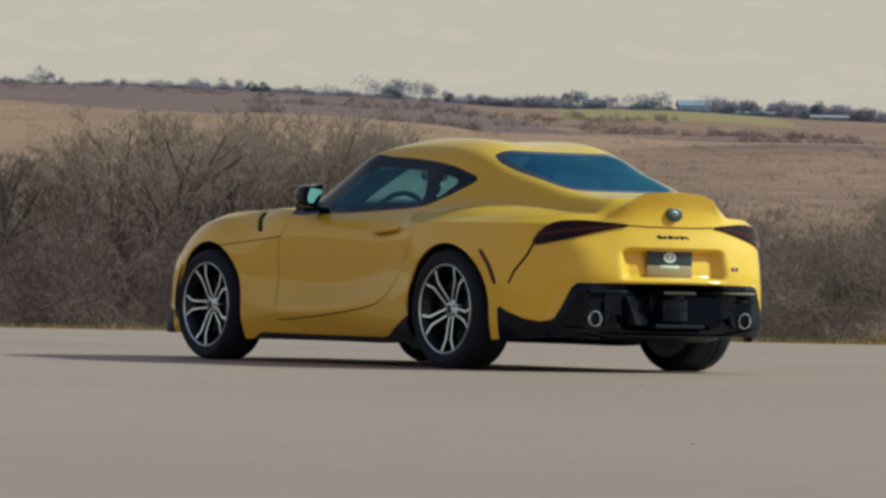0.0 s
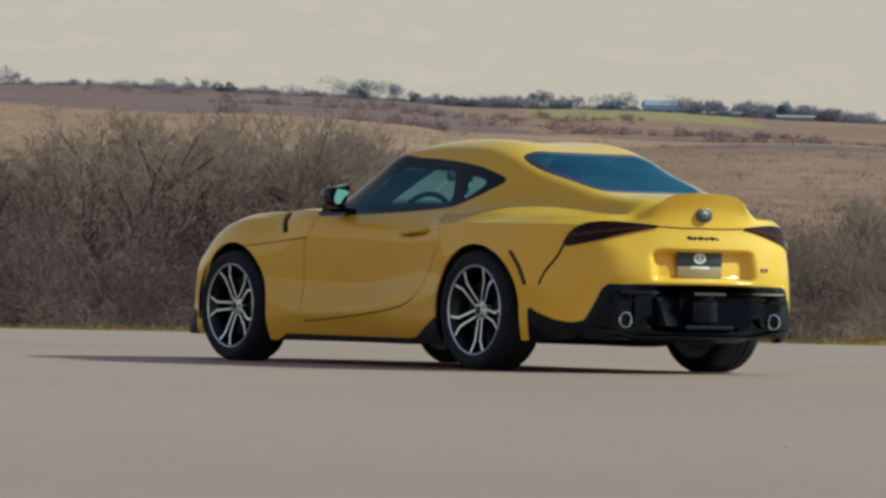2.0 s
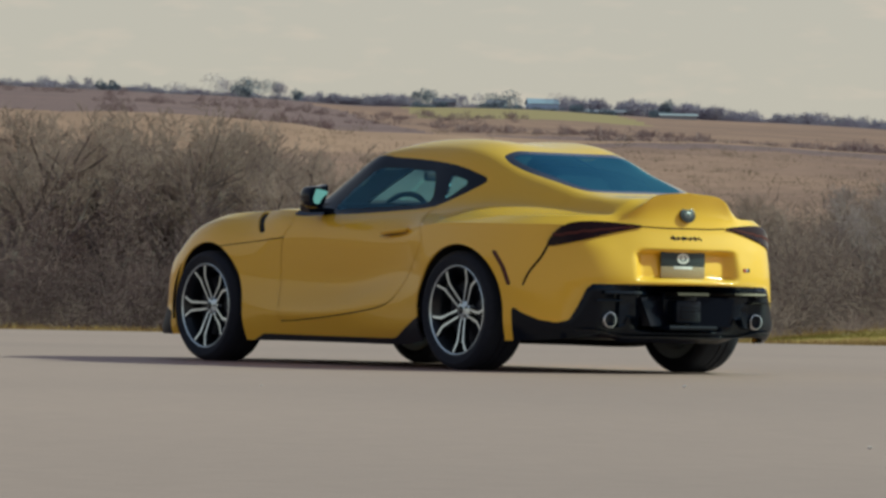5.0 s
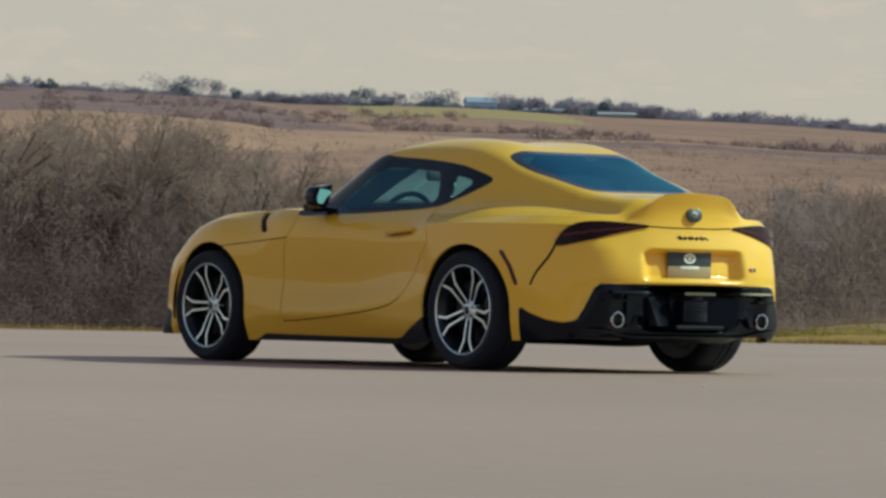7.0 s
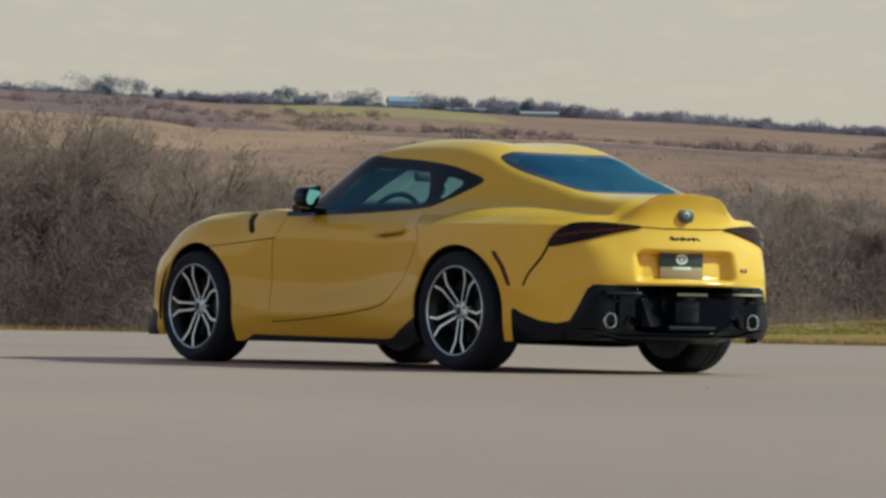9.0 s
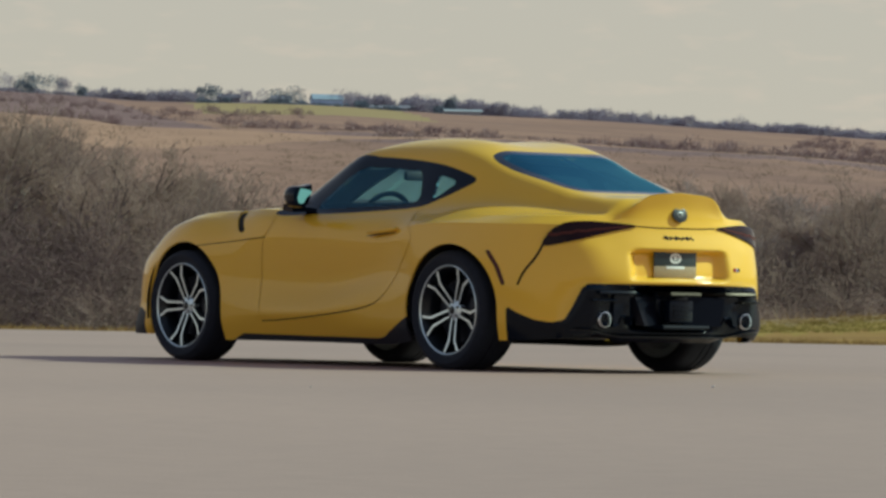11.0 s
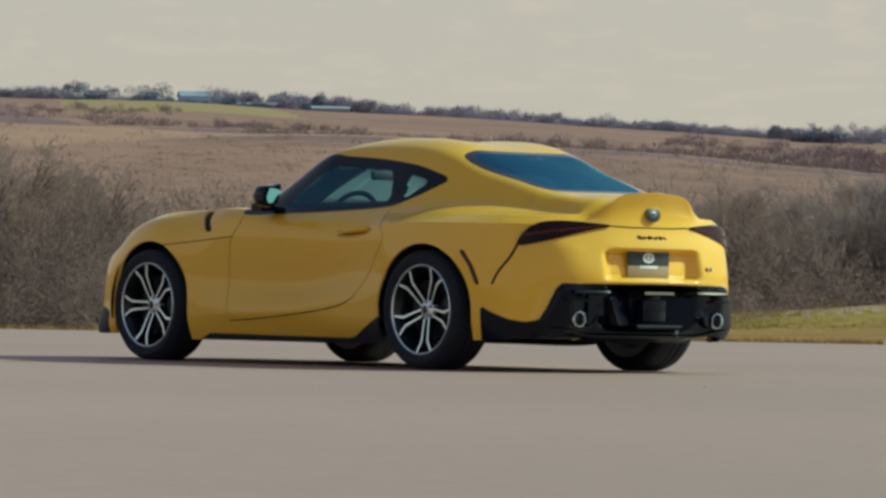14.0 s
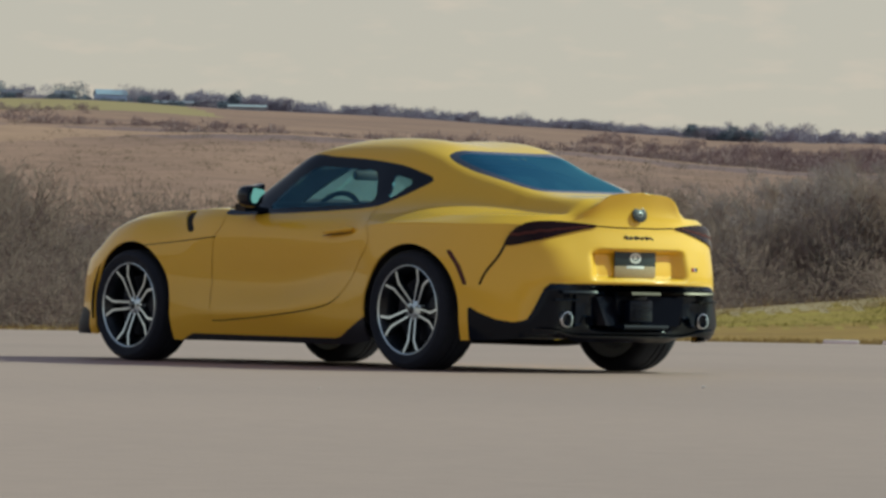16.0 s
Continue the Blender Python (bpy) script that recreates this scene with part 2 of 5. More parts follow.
def panel(name, shell, material, parent, label="", lip=0.012):
    """Links a shell as one mesh object with its smooth normals."""
    s = shell.lipped(lip) if lip else shell
    me = bpy.data.meshes.new(name)
    me.from_pydata(s.V[:, :3].tolist(), [], s.F)
    me.materials.append(material)
    me.polygons.foreach_set("use_smooth", [True] * len(me.polygons))
    nv = s.V[:, 3:6].copy()
    nv /= np.maximum(np.linalg.norm(nv, axis=1, keepdims=True), 1e-9)
    me.normals_split_custom_set_from_vertices(nv.tolist())
    return obj(name, me, parent, label)


def part(name, bm, material, parent, label="", smooth=True, angle=40, loc=None):
    """Links a bmesh as one mesh object under a thing or a part."""
    me = bpy.data.meshes.new(name)
    bm.normal_update()
    bm.to_mesh(me)
    bm.free()
    for m in material if isinstance(material, (list, tuple)) else (material,):
        me.materials.append(m)
    if smooth:
        me.polygons.foreach_set("use_smooth", [True] * len(me.polygons))
        me.set_sharp_from_angle(angle=radians(angle))
    return obj(name, me, parent, label, loc)


def box(bm, c, size, bev=0.0, turn=None, segs=2):
    m = Matrix.Translation(c) @ (turn or Matrix.Identity(4)) @ Matrix.Diagonal((*size, 1))
    r = bmesh.ops.create_cube(bm, size=1, matrix=m)
    if bev:
        es = list({e for v in r["verts"] for e in v.link_edges})
        bmesh.ops.bevel(bm, geom=es, offset=bev, segments=segs, affect="EDGES", profile=0.5)
    return bm


def lathe(bm, rings, segs=48, axis="y", close=False):
    """Turns a profile of (radius, offset) about the y axis."""
    loops = []
    for r, o in rings:
        loops.append([bm.verts.new((r * sin(2 * math.pi * k / segs), o, r * cos(2 * math.pi * k / segs))) for k in range(segs)])
    pairs = list(zip(loops[:-1], loops[1:])) + ([(loops[-1], loops[0])] if close else [])
    for a, b in pairs:
        for k in range(segs):
            bm.faces.new((a[k], a[(k + 1) % segs], b[(k + 1) % segs], b[k]))
    return loops


def loft(bm, sections, caps=True):
    """Skins closed loops of points."""
    loops = [[bm.verts.new(p) for p in s] for s in sections]
    for a, b in zip(loops[:-1], loops[1:]):
        n = len(a)
        for k in range(n):
            bm.faces.new((a[k], a[(k + 1) % n], b[(k + 1) % n], b[k]))
    if caps:
        bm.faces.new(loops[0][::-1])
        bm.faces.new(loops[-1])
    bmesh.ops.recalc_face_normals(bm, faces=bm.faces[:])
    return loops


# ---------------------------------------------------------------- the car: its surfaces
# x runs forward from the rear axle, y to the car's left
PLAN = catmull([(3.39, 0), (3.36, 0.27), (3.27, 0.50), (3.09, 0.69), (2.92, 0.79), (2.73, 0.858), (2.47, 0.887), (2.2, 0.885), (1.9, 0.866), (1.5, 0.856),
                (1.0, 0.862), (0.6, 0.882), (0.3, 0.908), (0, 0.922), (-0.25, 0.916), (-0.44, 0.888), (-0.58, 0.835), (-0.685, 0.755),
                (-0.77, 0.655), (-0.835, 0.51), (-0.875, 0.30), (-0.892, 0.12), (-0.895, 0)], 24)
ARC = np.r_[0, np.cumsum(np.hypot(*np.diff(PLAN, axis=0).T))]
ARC = ARC[-1] - ARC                                        # length along the plan from the middle of the tail


def arc_y(y):
    """Arc position of the tail's plan at a distance y from the middle."""
    tail = PLAN[:, 0] < 0
    return float(np.interp(y, PLAN[tail, 1][::-1], ARC[tail][::-1]))


def arc_x(x):
    side = (PLAN[:, 1] > 0.6)
    return float(np.interp(x, PLAN[side, 0][::-1], ARC[side][::-1]))


# upright profiles of the side: (outward offset, height), from the sill to the shoulder's edge
PROFILES = [
    (ARC[0], [(0.055, 0.15), (0.06, 0.20), (0.02, 0.30), (0, 0.40), (-0.01, 0.50), (-0.03, 0.56), (-0.07, 0.61), (-0.15, 0.64)]),
    (arc_x(3.04), [(0.052, 0.15), (0.058, 0.20), (0.032, 0.31), (0.024, 0.43), (0.014, 0.52), (-0.012, 0.60), (-0.076, 0.667), (-0.16, 0.703)]),
    (arc_x(2.80), [(-0.03, 0.15), (0, 0.22), (0.0, 0.36), (0, 0.50), (-0.005, 0.60), (-0.035, 0.685), (-0.092, 0.759), (-0.18, 0.804)]),
    (arc_x(2.47), [(-0.03, 0.15), (0, 0.24), (0.0, 0.40), (0, 0.55), (-0.002, 0.655), (-0.03, 0.75), (-0.085, 0.819), (-0.18, 0.860)]),
    (arc_x(2.10), [(-0.04, 0.130), (-0.004, 0.24), (0.0, 0.36), (-0.012, 0.50), (-0.010, 0.63), (-0.032, 0.735), (-0.085, 0.818), (-0.150, 0.872)]),
    (arc_x(1.75), [(-0.05, 0.130), (-0.005, 0.24), (0.008, 0.31), (-0.024, 0.47), (-0.012, 0.62), (-0.006, 0.73), (-0.03, 0.826), (-0.09, 0.882)]),
    (arc_x(1.15), [(-0.06, 0.130), (-0.006, 0.235), (0.018, 0.320), (-0.042, 0.455), (-0.018, 0.61), (-0.004, 0.715), (-0.028, 0.80), (-0.088, 0.848)]),
    (arc_x(0.60), [(-0.07, 0.130), (-0.01, 0.235), (-0.004, 0.395), (-0.036, 0.525), (-0.027, 0.625), (-0.022, 0.71), (-0.06, 0.80), (-0.142, 0.868)]),
    (arc_x(0.28), [(-0.05, 0.16), (-0.015, 0.25), (-0.004, 0.40), (-0.009, 0.51), (-0.010, 0.62), (-0.018, 0.772), (-0.036, 0.803), (-0.135, 0.855)]),
    (arc_x(0.0), [(-0.02, 0.17), (-0.008, 0.28), (0.0, 0.42), (0, 0.56), (-0.001, 0.65), (-0.013, 0.786), (-0.025, 0.807), (-0.122, 0.850)]),
    (arc_x(-0.30), [(-0.02, 0.17), (-0.004, 0.28), (0.0, 0.42), (0, 0.56), (-0.002, 0.65), (-0.013, 0.785), (-0.025, 0.805), (-0.115, 0.846)]),
    (arc_x(-0.50), [(-0.02, 0.17), (0.0, 0.28), (0.004, 0.42), (0, 0.55), (-0.006, 0.65), (-0.018, 0.783), (-0.029, 0.804), (-0.10, 0.845)]),
    (arc_y(0.74), [(-0.02, 0.182), (0.012, 0.27), (0.014, 0.42), (0.008, 0.55), (-0.006, 0.66), (-0.024, 0.783), (-0.034, 0.805), (-0.085, 0.848)]),
    (arc_y(0.56), [(-0.05, 0.204), (0.01, 0.265), (0.026, 0.42), (0.030, 0.54), (0.012, 0.66), (-0.022, 0.745), (-0.038, 0.805), (-0.07, 0.850)]),
    (arc_y(0.44), [(-0.08, 0.195), (0.005, 0.25), (0.032, 0.42), (0.040, 0.54), (0.014, 0.66), (-0.016, 0.755), (-0.034, 0.81), (-0.055, 0.853)]),
    (arc_y(0.36), [(-0.10, 0.17), (0.0, 0.25), (0.034, 0.42), (0.042, 0.54), (0.016, 0.67), (-0.012, 0.772), (-0.026, 0.825), (-0.026, 0.868)]),
    (arc_y(0.29), [(-0.10, 0.17), (0.0, 0.25), (0.034, 0.42), (0.043, 0.54), (0.016, 0.68), (-0.010, 0.783), (-0.016, 0.86), (0.005, 0.922)]),
    (arc_y(0.20), [(-0.11, 0.17), (0.0, 0.25), (0.035, 0.42), (0.045, 0.54), (0.017, 0.68), (-0.008, 0.787), (-0.010, 0.88), (0.018, 0.966)]),
    (0.0, [(-0.11, 0.17), (0.0, 0.25), (0.036, 0.42), (0.047, 0.54), (0.019, 0.68), (-0.006, 0.789), (-0.008, 0.885), (0.022, 0.980)]),
]
NU, NV, NW = 330, 60, 64


def soften(G, times, wrap_first=True):
    """Evens a grid of points along its first direction, ends kept."""
    for _ in range(times):
        H = G.copy()
        H[1:-1] = 0.5 * G[1:-1] + 0.25 * (G[:-2] + G[2:])
        H[0, :, 1], H[-1, :, 1] = 0, 0
        G = H
    return G


def side_grid():
    """The side from the nose round the flank to the tail: points [u, v] and arc positions."""
    a = np.linspace(ARC[0], 0, NU)
    k = [p[0] for p in PROFILES][::-1]
    keys = np.array([p[1] for p in PROFILES][::-1])                 # station, level, (offset, height)
    fine = np.array([catmull(row, 12) for row in keys])             # smooth upright profiles
    vs = np.linspace(0, 1, fine.shape[1])
    v = np.linspace(0, 1, NV)
    prof = np.array([[np.interp(v, vs, row[:, c]) for c in (0, 1)] for row in fine])     # station, c, v
    C = np.empty((NU, 2, NV))
    for c in range(2):
        for j in range(NV):
            C[:, c, j] = curve(list(zip(k, prof[:, c, j])))(a)
    o = np.argsort(ARC)
    px, py = np.interp(a, ARC[o], PLAN[o, 0]), np.interp(a, ARC[o], PLAN[o, 1])
    t = np.stack([np.gradient(px), np.gradient(py)], 1)
    t[0], t[-1] = (0, 1), (0, -1)
    t /= np.linalg.norm(t, axis=1, keepdims=True)
    for _ in range(6):
        t[1:-1] = 0.5 * t[1:-1] + 0.25 * (t[:-2] + t[2:])
    n = np.stack([t[:, 1], -t[:, 0]], 1)                             # outward
    n[:, 0], n[:, 1] = np.where(True, n[:, 0], 0), n[:, 1]
    d, z = C[:, 0], C[:, 1]
    # hollow for the plate, and the step under it
    A, Z = np.repeat(a[:, None], NV, 1), z
    d = d - 0.062 * (1 - smooth01(0.312, 0.326, A)) * smooth01(0.507, 0.521, Z) * (1 - smooth01(0.658, 0.670, Z))
    # undercut of the diffuser below the bumper's edge
    rear = 1 - smooth01(0.60, 0.75, A)
    d = d - 0.012 * rear * smooth01(0.485, 0.470, Z) - 0.012 * rear * smooth01(0.44, 0.425, Z) * (1 - smooth01(0.52, 0.56, A))
    d = d - 0.16 * smooth01(0.36, 0.13, A) * smooth01(0.472, 0.460, Z) * smooth01(0.240, 0.252, Z) + 0.02 * rear * smooth01(0.235, 0.215, Z)
    end = 0.625 + 0.5 * np.clip(0.46 - Z, 0, 0.2)
    d = d + 0.036 * smooth01(0.40, 0.58, A) * (1 - smooth01(end - 0.010, end + 0.030, A)) * smooth01(0.482, 0.462, Z)
    G = np.stack([px[:, None] + n[:, :1] * d, py[:, None] + n[:, 1:] * d, z], 2)
    G[0, :, 1] = G[-1, :, 1] = 0
    G[:, :, 1] = np.maximum(G[:, :, 1], 0)
    return soften(G, 3), A


SIDE, SIDE_ARC = side_grid()
EDGE = SIDE[:, -1]                                          # the shoulder's edge

# cross-section of the top: height on the middle line, at y = 0.3, at the roof rail and at the belt
zc = curve([(3.45, 0.60), (3.3, 0.655), (2.9, 0.755), (2.47, 0.815), (2.1, 0.855), (1.88, 0.89), (1.6, 1.03), (1.4, 1.15), (1.2, 1.236), (1.0, 1.269), (0.75, 1.274),
            (0.5, 1.266), (0.33, 1.250), (0.2, 1.222), (-0.04, 1.141), (-0.25, 1.068), (-0.38, 1.027), (-0.5, 0.990), (-0.62, 0.965), (-0.78, 0.962), (-0.92, 0.982), (-1.0, 0.985)])
zm = curve([(3.45, 0.60), (3.3, 0.655), (2.9, 0.77), (2.47, 0.835), (2.1, 0.865), (1.88, 0.89), (1.6, 1.01), (1.4, 1.13), (1.2, 1.232), (1.0, 1.278), (0.75, 1.291),
            (0.5, 1.283), (0.33, 1.260), (0.2, 1.222), (-0.04, 1.128), (-0.25, 1.058), (-0.38, 1.018), (-0.5, 0.982), (-0.62, 0.960), (-0.78, 0.945), (-0.92, 0.915), (-1.0, 0.90)])
yr = curve([(3.45, 0.42), (2.9, 0.50), (2.47, 0.55), (2.1, 0.58), (1.85, 0.61), (1.6, 0.615), (1.4, 0.59), (1.2, 0.55), (1.0, 0.52), (0.7, 0.505), (0.4, 0.495), (0.2, 0.475),
            (0.07, 0.472), (-0.06, 0.458), (-0.25, 0.438), (-0.38, 0.422), (-0.5, 0.405), (-0.65, 0.390), (-0.8, 0.375), (-0.92, 0.362), (-1.0, 0.36)])
zr = curve([(3.45, 0.60), (2.9, 0.782), (2.47, 0.854), (2.1, 0.870), (1.85, 0.888), (1.6, 0.965), (1.4, 1.08), (1.2, 1.198), (1.0, 1.232), (0.7, 1.238), (0.4, 1.220), (0.2, 1.178),
            (0.07, 1.128), (-0.06, 1.084), (-0.25, 1.036), (-0.38, 1.000), (-0.5, 0.966), (-0.65, 0.940), (-0.8, 0.905), (-0.92, 0.868), (-1.0, 0.86)])
yb = curve([(3.45, 0.46), (2.9, 0.56), (2.47, 0.63), (2.1, 0.67), (1.85, 0.70), (1.5, 0.745), (1.2, 0.755), (0.8, 0.735), (0.5, 0.710), (0.25, 0.678), (0.1, 0.650), (-0.06, 0.618),
            (-0.25, 0.575), (-0.45, 0.515), (-0.6, 0.475), (-0.8, 0.44), (-1.0, 0.43)])
zb = curve([(3.45, 0.61), (2.9, 0.79), (2.47, 0.866), (2.1, 0.877), (1.85, 0.890), (1.5, 0.872), (1.2, 0.862), (0.8, 0.880), (0.5, 0.898), (0.25, 0.922), (0.1, 0.924), (-0.06, 0.920),
            (-0.25, 0.906), (-0.45, 0.883), (-0.6, 0.867), (-0.8, 0.852), (-1.0, 0.845)])


def herm(xs, ys, x):
    """Shape-keeping cubic through a few rising knots: arrays [knot, ...] and places [...]."""
    h = np.diff(xs, axis=0)
    s = np.diff(ys, axis=0) / h
    m = np.empty_like(ys)
    m[1:-1] = np.where(s[:-1] * s[1:] > 0, 2 * s[:-1] * s[1:] / np.where(s[:-1] + s[1:] == 0, 1, s[:-1] + s[1:]), 0)
    m[0], m[-1] = 0, s[-1]
    out = ys[-1].copy()
    for i in range(len(h)):
        t = np.clip((x - xs[i]) / h[i], 0, 1)
        val = (2 * t ** 3 - 3 * t ** 2 + 1) * ys[i] + (t ** 3 - 2 * t ** 2 + t) * h[i] * m[i] + (3 * t ** 2 - 2 * t ** 3) * ys[i + 1] + (t ** 3 - t ** 2) * h[i] * m[i + 1]
        out = np.where((x >= xs[i]) & (x <= xs[i + 1]), val, out)
    return out


eo = np.argsort(EDGE[:, 0])
flank = EDGE[eo]
flank = flank[(flank[:, 0] > -0.60) & (flank[:, 0] < 3.1)]


def top_height(x, y):
    ye, ze = np.interp(x, flank[:, 0], flank[:, 1]), np.interp(x, flank[:, 0], flank[:, 2])
    ye = np.maximum(ye, yb(x) + 0.03)
    y = np.abs(y)
    xs = np.stack([np.zeros_like(x), np.full_like(x, 0.3), yr(x), yb(x), ye])
    ys = np.stack([zc(x), zm(x), zr(x), zb(x), ze])
    z = herm(xs, ys, y)
    return z


def top_grid():
    """The top between the shoulder's edge and the middle line: points [u, w]."""
    w = np.linspace(0, 1, NW)
    ex, ey, ez = EDGE.T
    cx = ex.copy()
    tail = ex < 0.1
    lo = EDGE[-1, 0]
    s = np.clip((0.1 - ex) / (0.1 - lo), 0, 1)
    cx = np.where(tail, 0.1 + (lo - 0.1) * s ** 1.0, ex)
    X = ex[:, None] + (cx - ex)[:, None] * w
    Y = ey[:, None] * (1 - w)
    H = top_height(X.ravel(), Y.ravel()).reshape(X.shape)
    Z = H + (ez - H[:, 0])[:, None] * (1 - w) ** 3
    G = np.stack([X, Y, Z], 2)
    E0 = G[:, 0].copy()
    for _ in range(6):
        K = G.copy()
        K[1:-1, 1:-1] = 0.6 * G[1:-1, 1:-1] + 0.1 * (G[:-2, 1:-1] + G[2:, 1:-1] + G[1:-1, :-2] + G[1:-1, 2:])
        G = K
    G[:, 0] = E0
    G[:, -1, 1] = 0
    return G


TOP = top_grid()


def grid_shell(G, A):
    nu, nv = G.shape[:2]
    P = G.reshape(-1, 3)
    idx = np.arange(nu * nv).reshape(nu, nv)
    q = np.stack([idx[:-1, :-1], idx[1:, :-1], idx[1:, 1:], idx[:-1, 1:]], 2).reshape(-1, 4)
    return P, q, A.ravel()


Ps, qs, As = grid_shell(SIDE, SIDE_ARC)
Pt, qt, At = grid_shell(TOP, np.repeat(SIDE_ARC[:, :1], NW, 1))
# one set of normals over both, so that the shoulder runs through
allP, allq = np.vstack([Ps, Pt]), np.vstack([qs, qt + len(Ps)])
key = {}
merge = np.empty(len(allP), int)
for i, p in enumerate(np.round(allP * 20000).astype(int).tolist()):
    merge[i] = key.setdefault(tuple(p), len(key))
fn = np.cross(allP[allq[:, 2]] - allP[allq[:, 0]], allP[allq[:, 3]] - allP[allq[:, 1]])
acc = np.zeros((len(key), 3))
for c in range(4):
    np.add.at(acc, merge[allq[:, c]], fn)
nrm = acc[merge]
onmid = np.abs(allP[:, 1]) < 1e-6
nrm[onmid, 1] = 0
nrm /= np.maximum(np.linalg.norm(nrm, axis=1, keepdims=True), 1e-12)
if (nrm[: len(Ps)] * np.c_[np.zeros(len(Ps)), np.ones(len(Ps)), np.zeros(len(Ps))]).sum() < 0:
    nrm = -nrm
    qs, qt = qs[:, ::-1], qt[:, ::-1]
# even out the normals of the top, so that its glass mirrors cleanly
tn = nrm[len(Ps):].reshape(NU, NW, 3)
for _ in range(14):
    k = tn.copy()
    k[1:-1, 1:-1] = 0.4 * tn[1:-1, 1:-1] + 0.15 * (tn[:-2, 1:-1] + tn[2:, 1:-1] + tn[1:-1, :-2] + tn[1:-1, 2:])
    k[1:-1, -1] = 0.4 * tn[1:-1, -1] + 0.15 * (tn[:-2, -1] + tn[2:, -1] + 2 * tn[1:-1, -2])
    k[:, -1, 1] = 0
    tn = k
nrm[len(Ps):] = (tn / np.maximum(np.linalg.norm(tn, axis=2, keepdims=True), 1e-9)).reshape(-1, 3)
side = Shell(np.c_[Ps, nrm[: len(Ps)], As, Ps[:, 2]], qs.tolist())
top = Shell(np.c_[Pt, nrm[len(Ps):], At, Pt[:, 2]], qt.tolist())


def xz(s):
    return s.V[:, [0, 2]]


def az(s):
    return s.V[:, [6, 2]]


# ---------------------------------------------------------------- the car: its panels
car = tagged(new("sports_car"), "yellow two-door sports coupe parked on pale concrete", "car")
parts = {}


def keep(name, s):
    parts[name] = parts[name].plus(s) if name in parts else s


# wheel arches
for cx, cz, rx, rz in ((2.463, 0.325, 0.378, 0.370), (-0.035, 0.33, 0.392, 0.358)):
    low = np.where(side.V[:, 2] < cz, (side.V[:, 0] - cx) ** 2 / rx ** 2, (side.V[:, 0] - cx) ** 2 / rx ** 2 + (side.V[:, 2] - cz) ** 2 / rz ** 2)
    fld = (np.sqrt(low) - 1) * 0.37
    fld = np.where(side.V[:, 1] > 0.5, fld, 1.0)
    arch, side = side.cut(fld)

# side glass with its black surround, in side view
DLO = catmull([(1.68, 0.860), (1.440, 1.034), (1.205, 1.184), (0.98, 1.180), (0.70, 1.162), (0.44, 1.132), (0.27, 1.092), (0.150, 1.046), (0.235, 0.988), (0.34, 0.940), (0.485, 0.893),
               (0.80, 0.872), (1.27, 0.855)], 8, True)
outer, top = top.cut(np.where(top.V[:, 1] > 0.3, poly_dist(xz(top), DLO), 1.0))
belt, side = side.cut(np.where((side.V[:, 1] > 0.3) & (side.V[:, 2] > 0.8), poly_dist(xz(side), DLO), 1.0))
keep("window_surround", belt)
DOORGLASS = catmull([(1.37, 0.890), (1.29, 0.990), (1.12, 1.108), (0.96, 1.120), (0.72, 1.107), (0.605, 1.094), (0.552, 1.02), (0.537, 0.922), (0.80, 0.900), (1.20, 0.888)], 8, True)
QUARTER = catmull([(0.412, 0.950), (0.425, 1.01), (0.440, 1.066), (0.39, 1.068), (0.285, 1.036), (0.33, 0.990), (0.380, 0.953)], 8, True)
g, outer = outer.cut(poly_dist(xz(outer), DOORGLASS))
keep("side_window", g)
g, outer = outer.cut(poly_dist(xz(outer), QUARTER))
keep("quarter_window", g)
keep("window_surround", outer)

# rear window and windscreen, in plan
RGLASS = catmull([(0.17, 0), (0.176, 0.25), (0.186, 0.37), (0.172, 0.440), (0.11, 0.460), (0.03, 0.457), (-0.08, 0.442), (-0.26, 0.415), (-0.40, 0.385), (-0.49, 0.32), (-0.53, 0.17), (-0.537, 0),
                  (-0.53, -0.17), (-0.5, -0.5), (0, -0.6), (0.18, -0.37)], 8, True)
g, top = top.cut(poly_dist(top.V[:, :2], RGLASS))
inner, rim = g.cut(poly_dist(g.V[:, :2], RGLASS) + 0.046)
keep("rear_window", inner)
keep("rear_window_rim", rim)
WSCREEN = catmull([(1.86, 0), (1.82, 0.35), (1.72, 0.56), (1.60, 0.61), (1.35, 0.555), (1.15, 0.505), (1.06, 0.42), (1.02, 0.2), (1.01, 0), (1.02, -0.3), (1.4, -0.7), (1.85, -0.4)], 8, True)
g, top = top.cut(poly_dist(top.V[:, :2], WSCREEN))
keep("windscreen", g)

# lamps
LAMP = [(arc_y(y), z) for y, z in ((0.285, 0.797), (0.46, 0.811), (0.60, 0.813), (0.695, 0.800), (0.745, 0.765), (0.775, 0.684), (0.66, 0.708), (0.50, 0.750), (0.37, 0.778))]
LAMP = catmull(LAMP, 8, True)
g, side = side.cut(poly_dist(az(side), LAMP))
keep("tail_light", g.moved(0.011))

# black lower parts
DIFF = [(-0.3, 0.485), (arc_y(0.585), 0.483), (arc_y(0.615), 0.46), (arc_y(0.66), 0.35), (arc_y(0.69), 0.285), (arc_y(0.74), 0.272), (arc_y(0.80), 0.285), (arc_x(-0.54), 0.325),
        (arc_x(-0.50), 0.350), (arc_x(-0.485), 0.350), (arc_x(-0.485), 0.0), (-0.3, 0.0)]
g, side = side.cut(poly_dist(az(side), DIFF))
keep("diffuser_skin", g)
SKIRT = [(2.02, 0.0), (2.02, 0.128), (1.92, 0.168), (1.3, 0.164), (0.66, 0.162), (0.60, 0.172), (0.48, 0.225), (0.34, 0.290), (0.2, 0.30), (0.2, 0.0)]
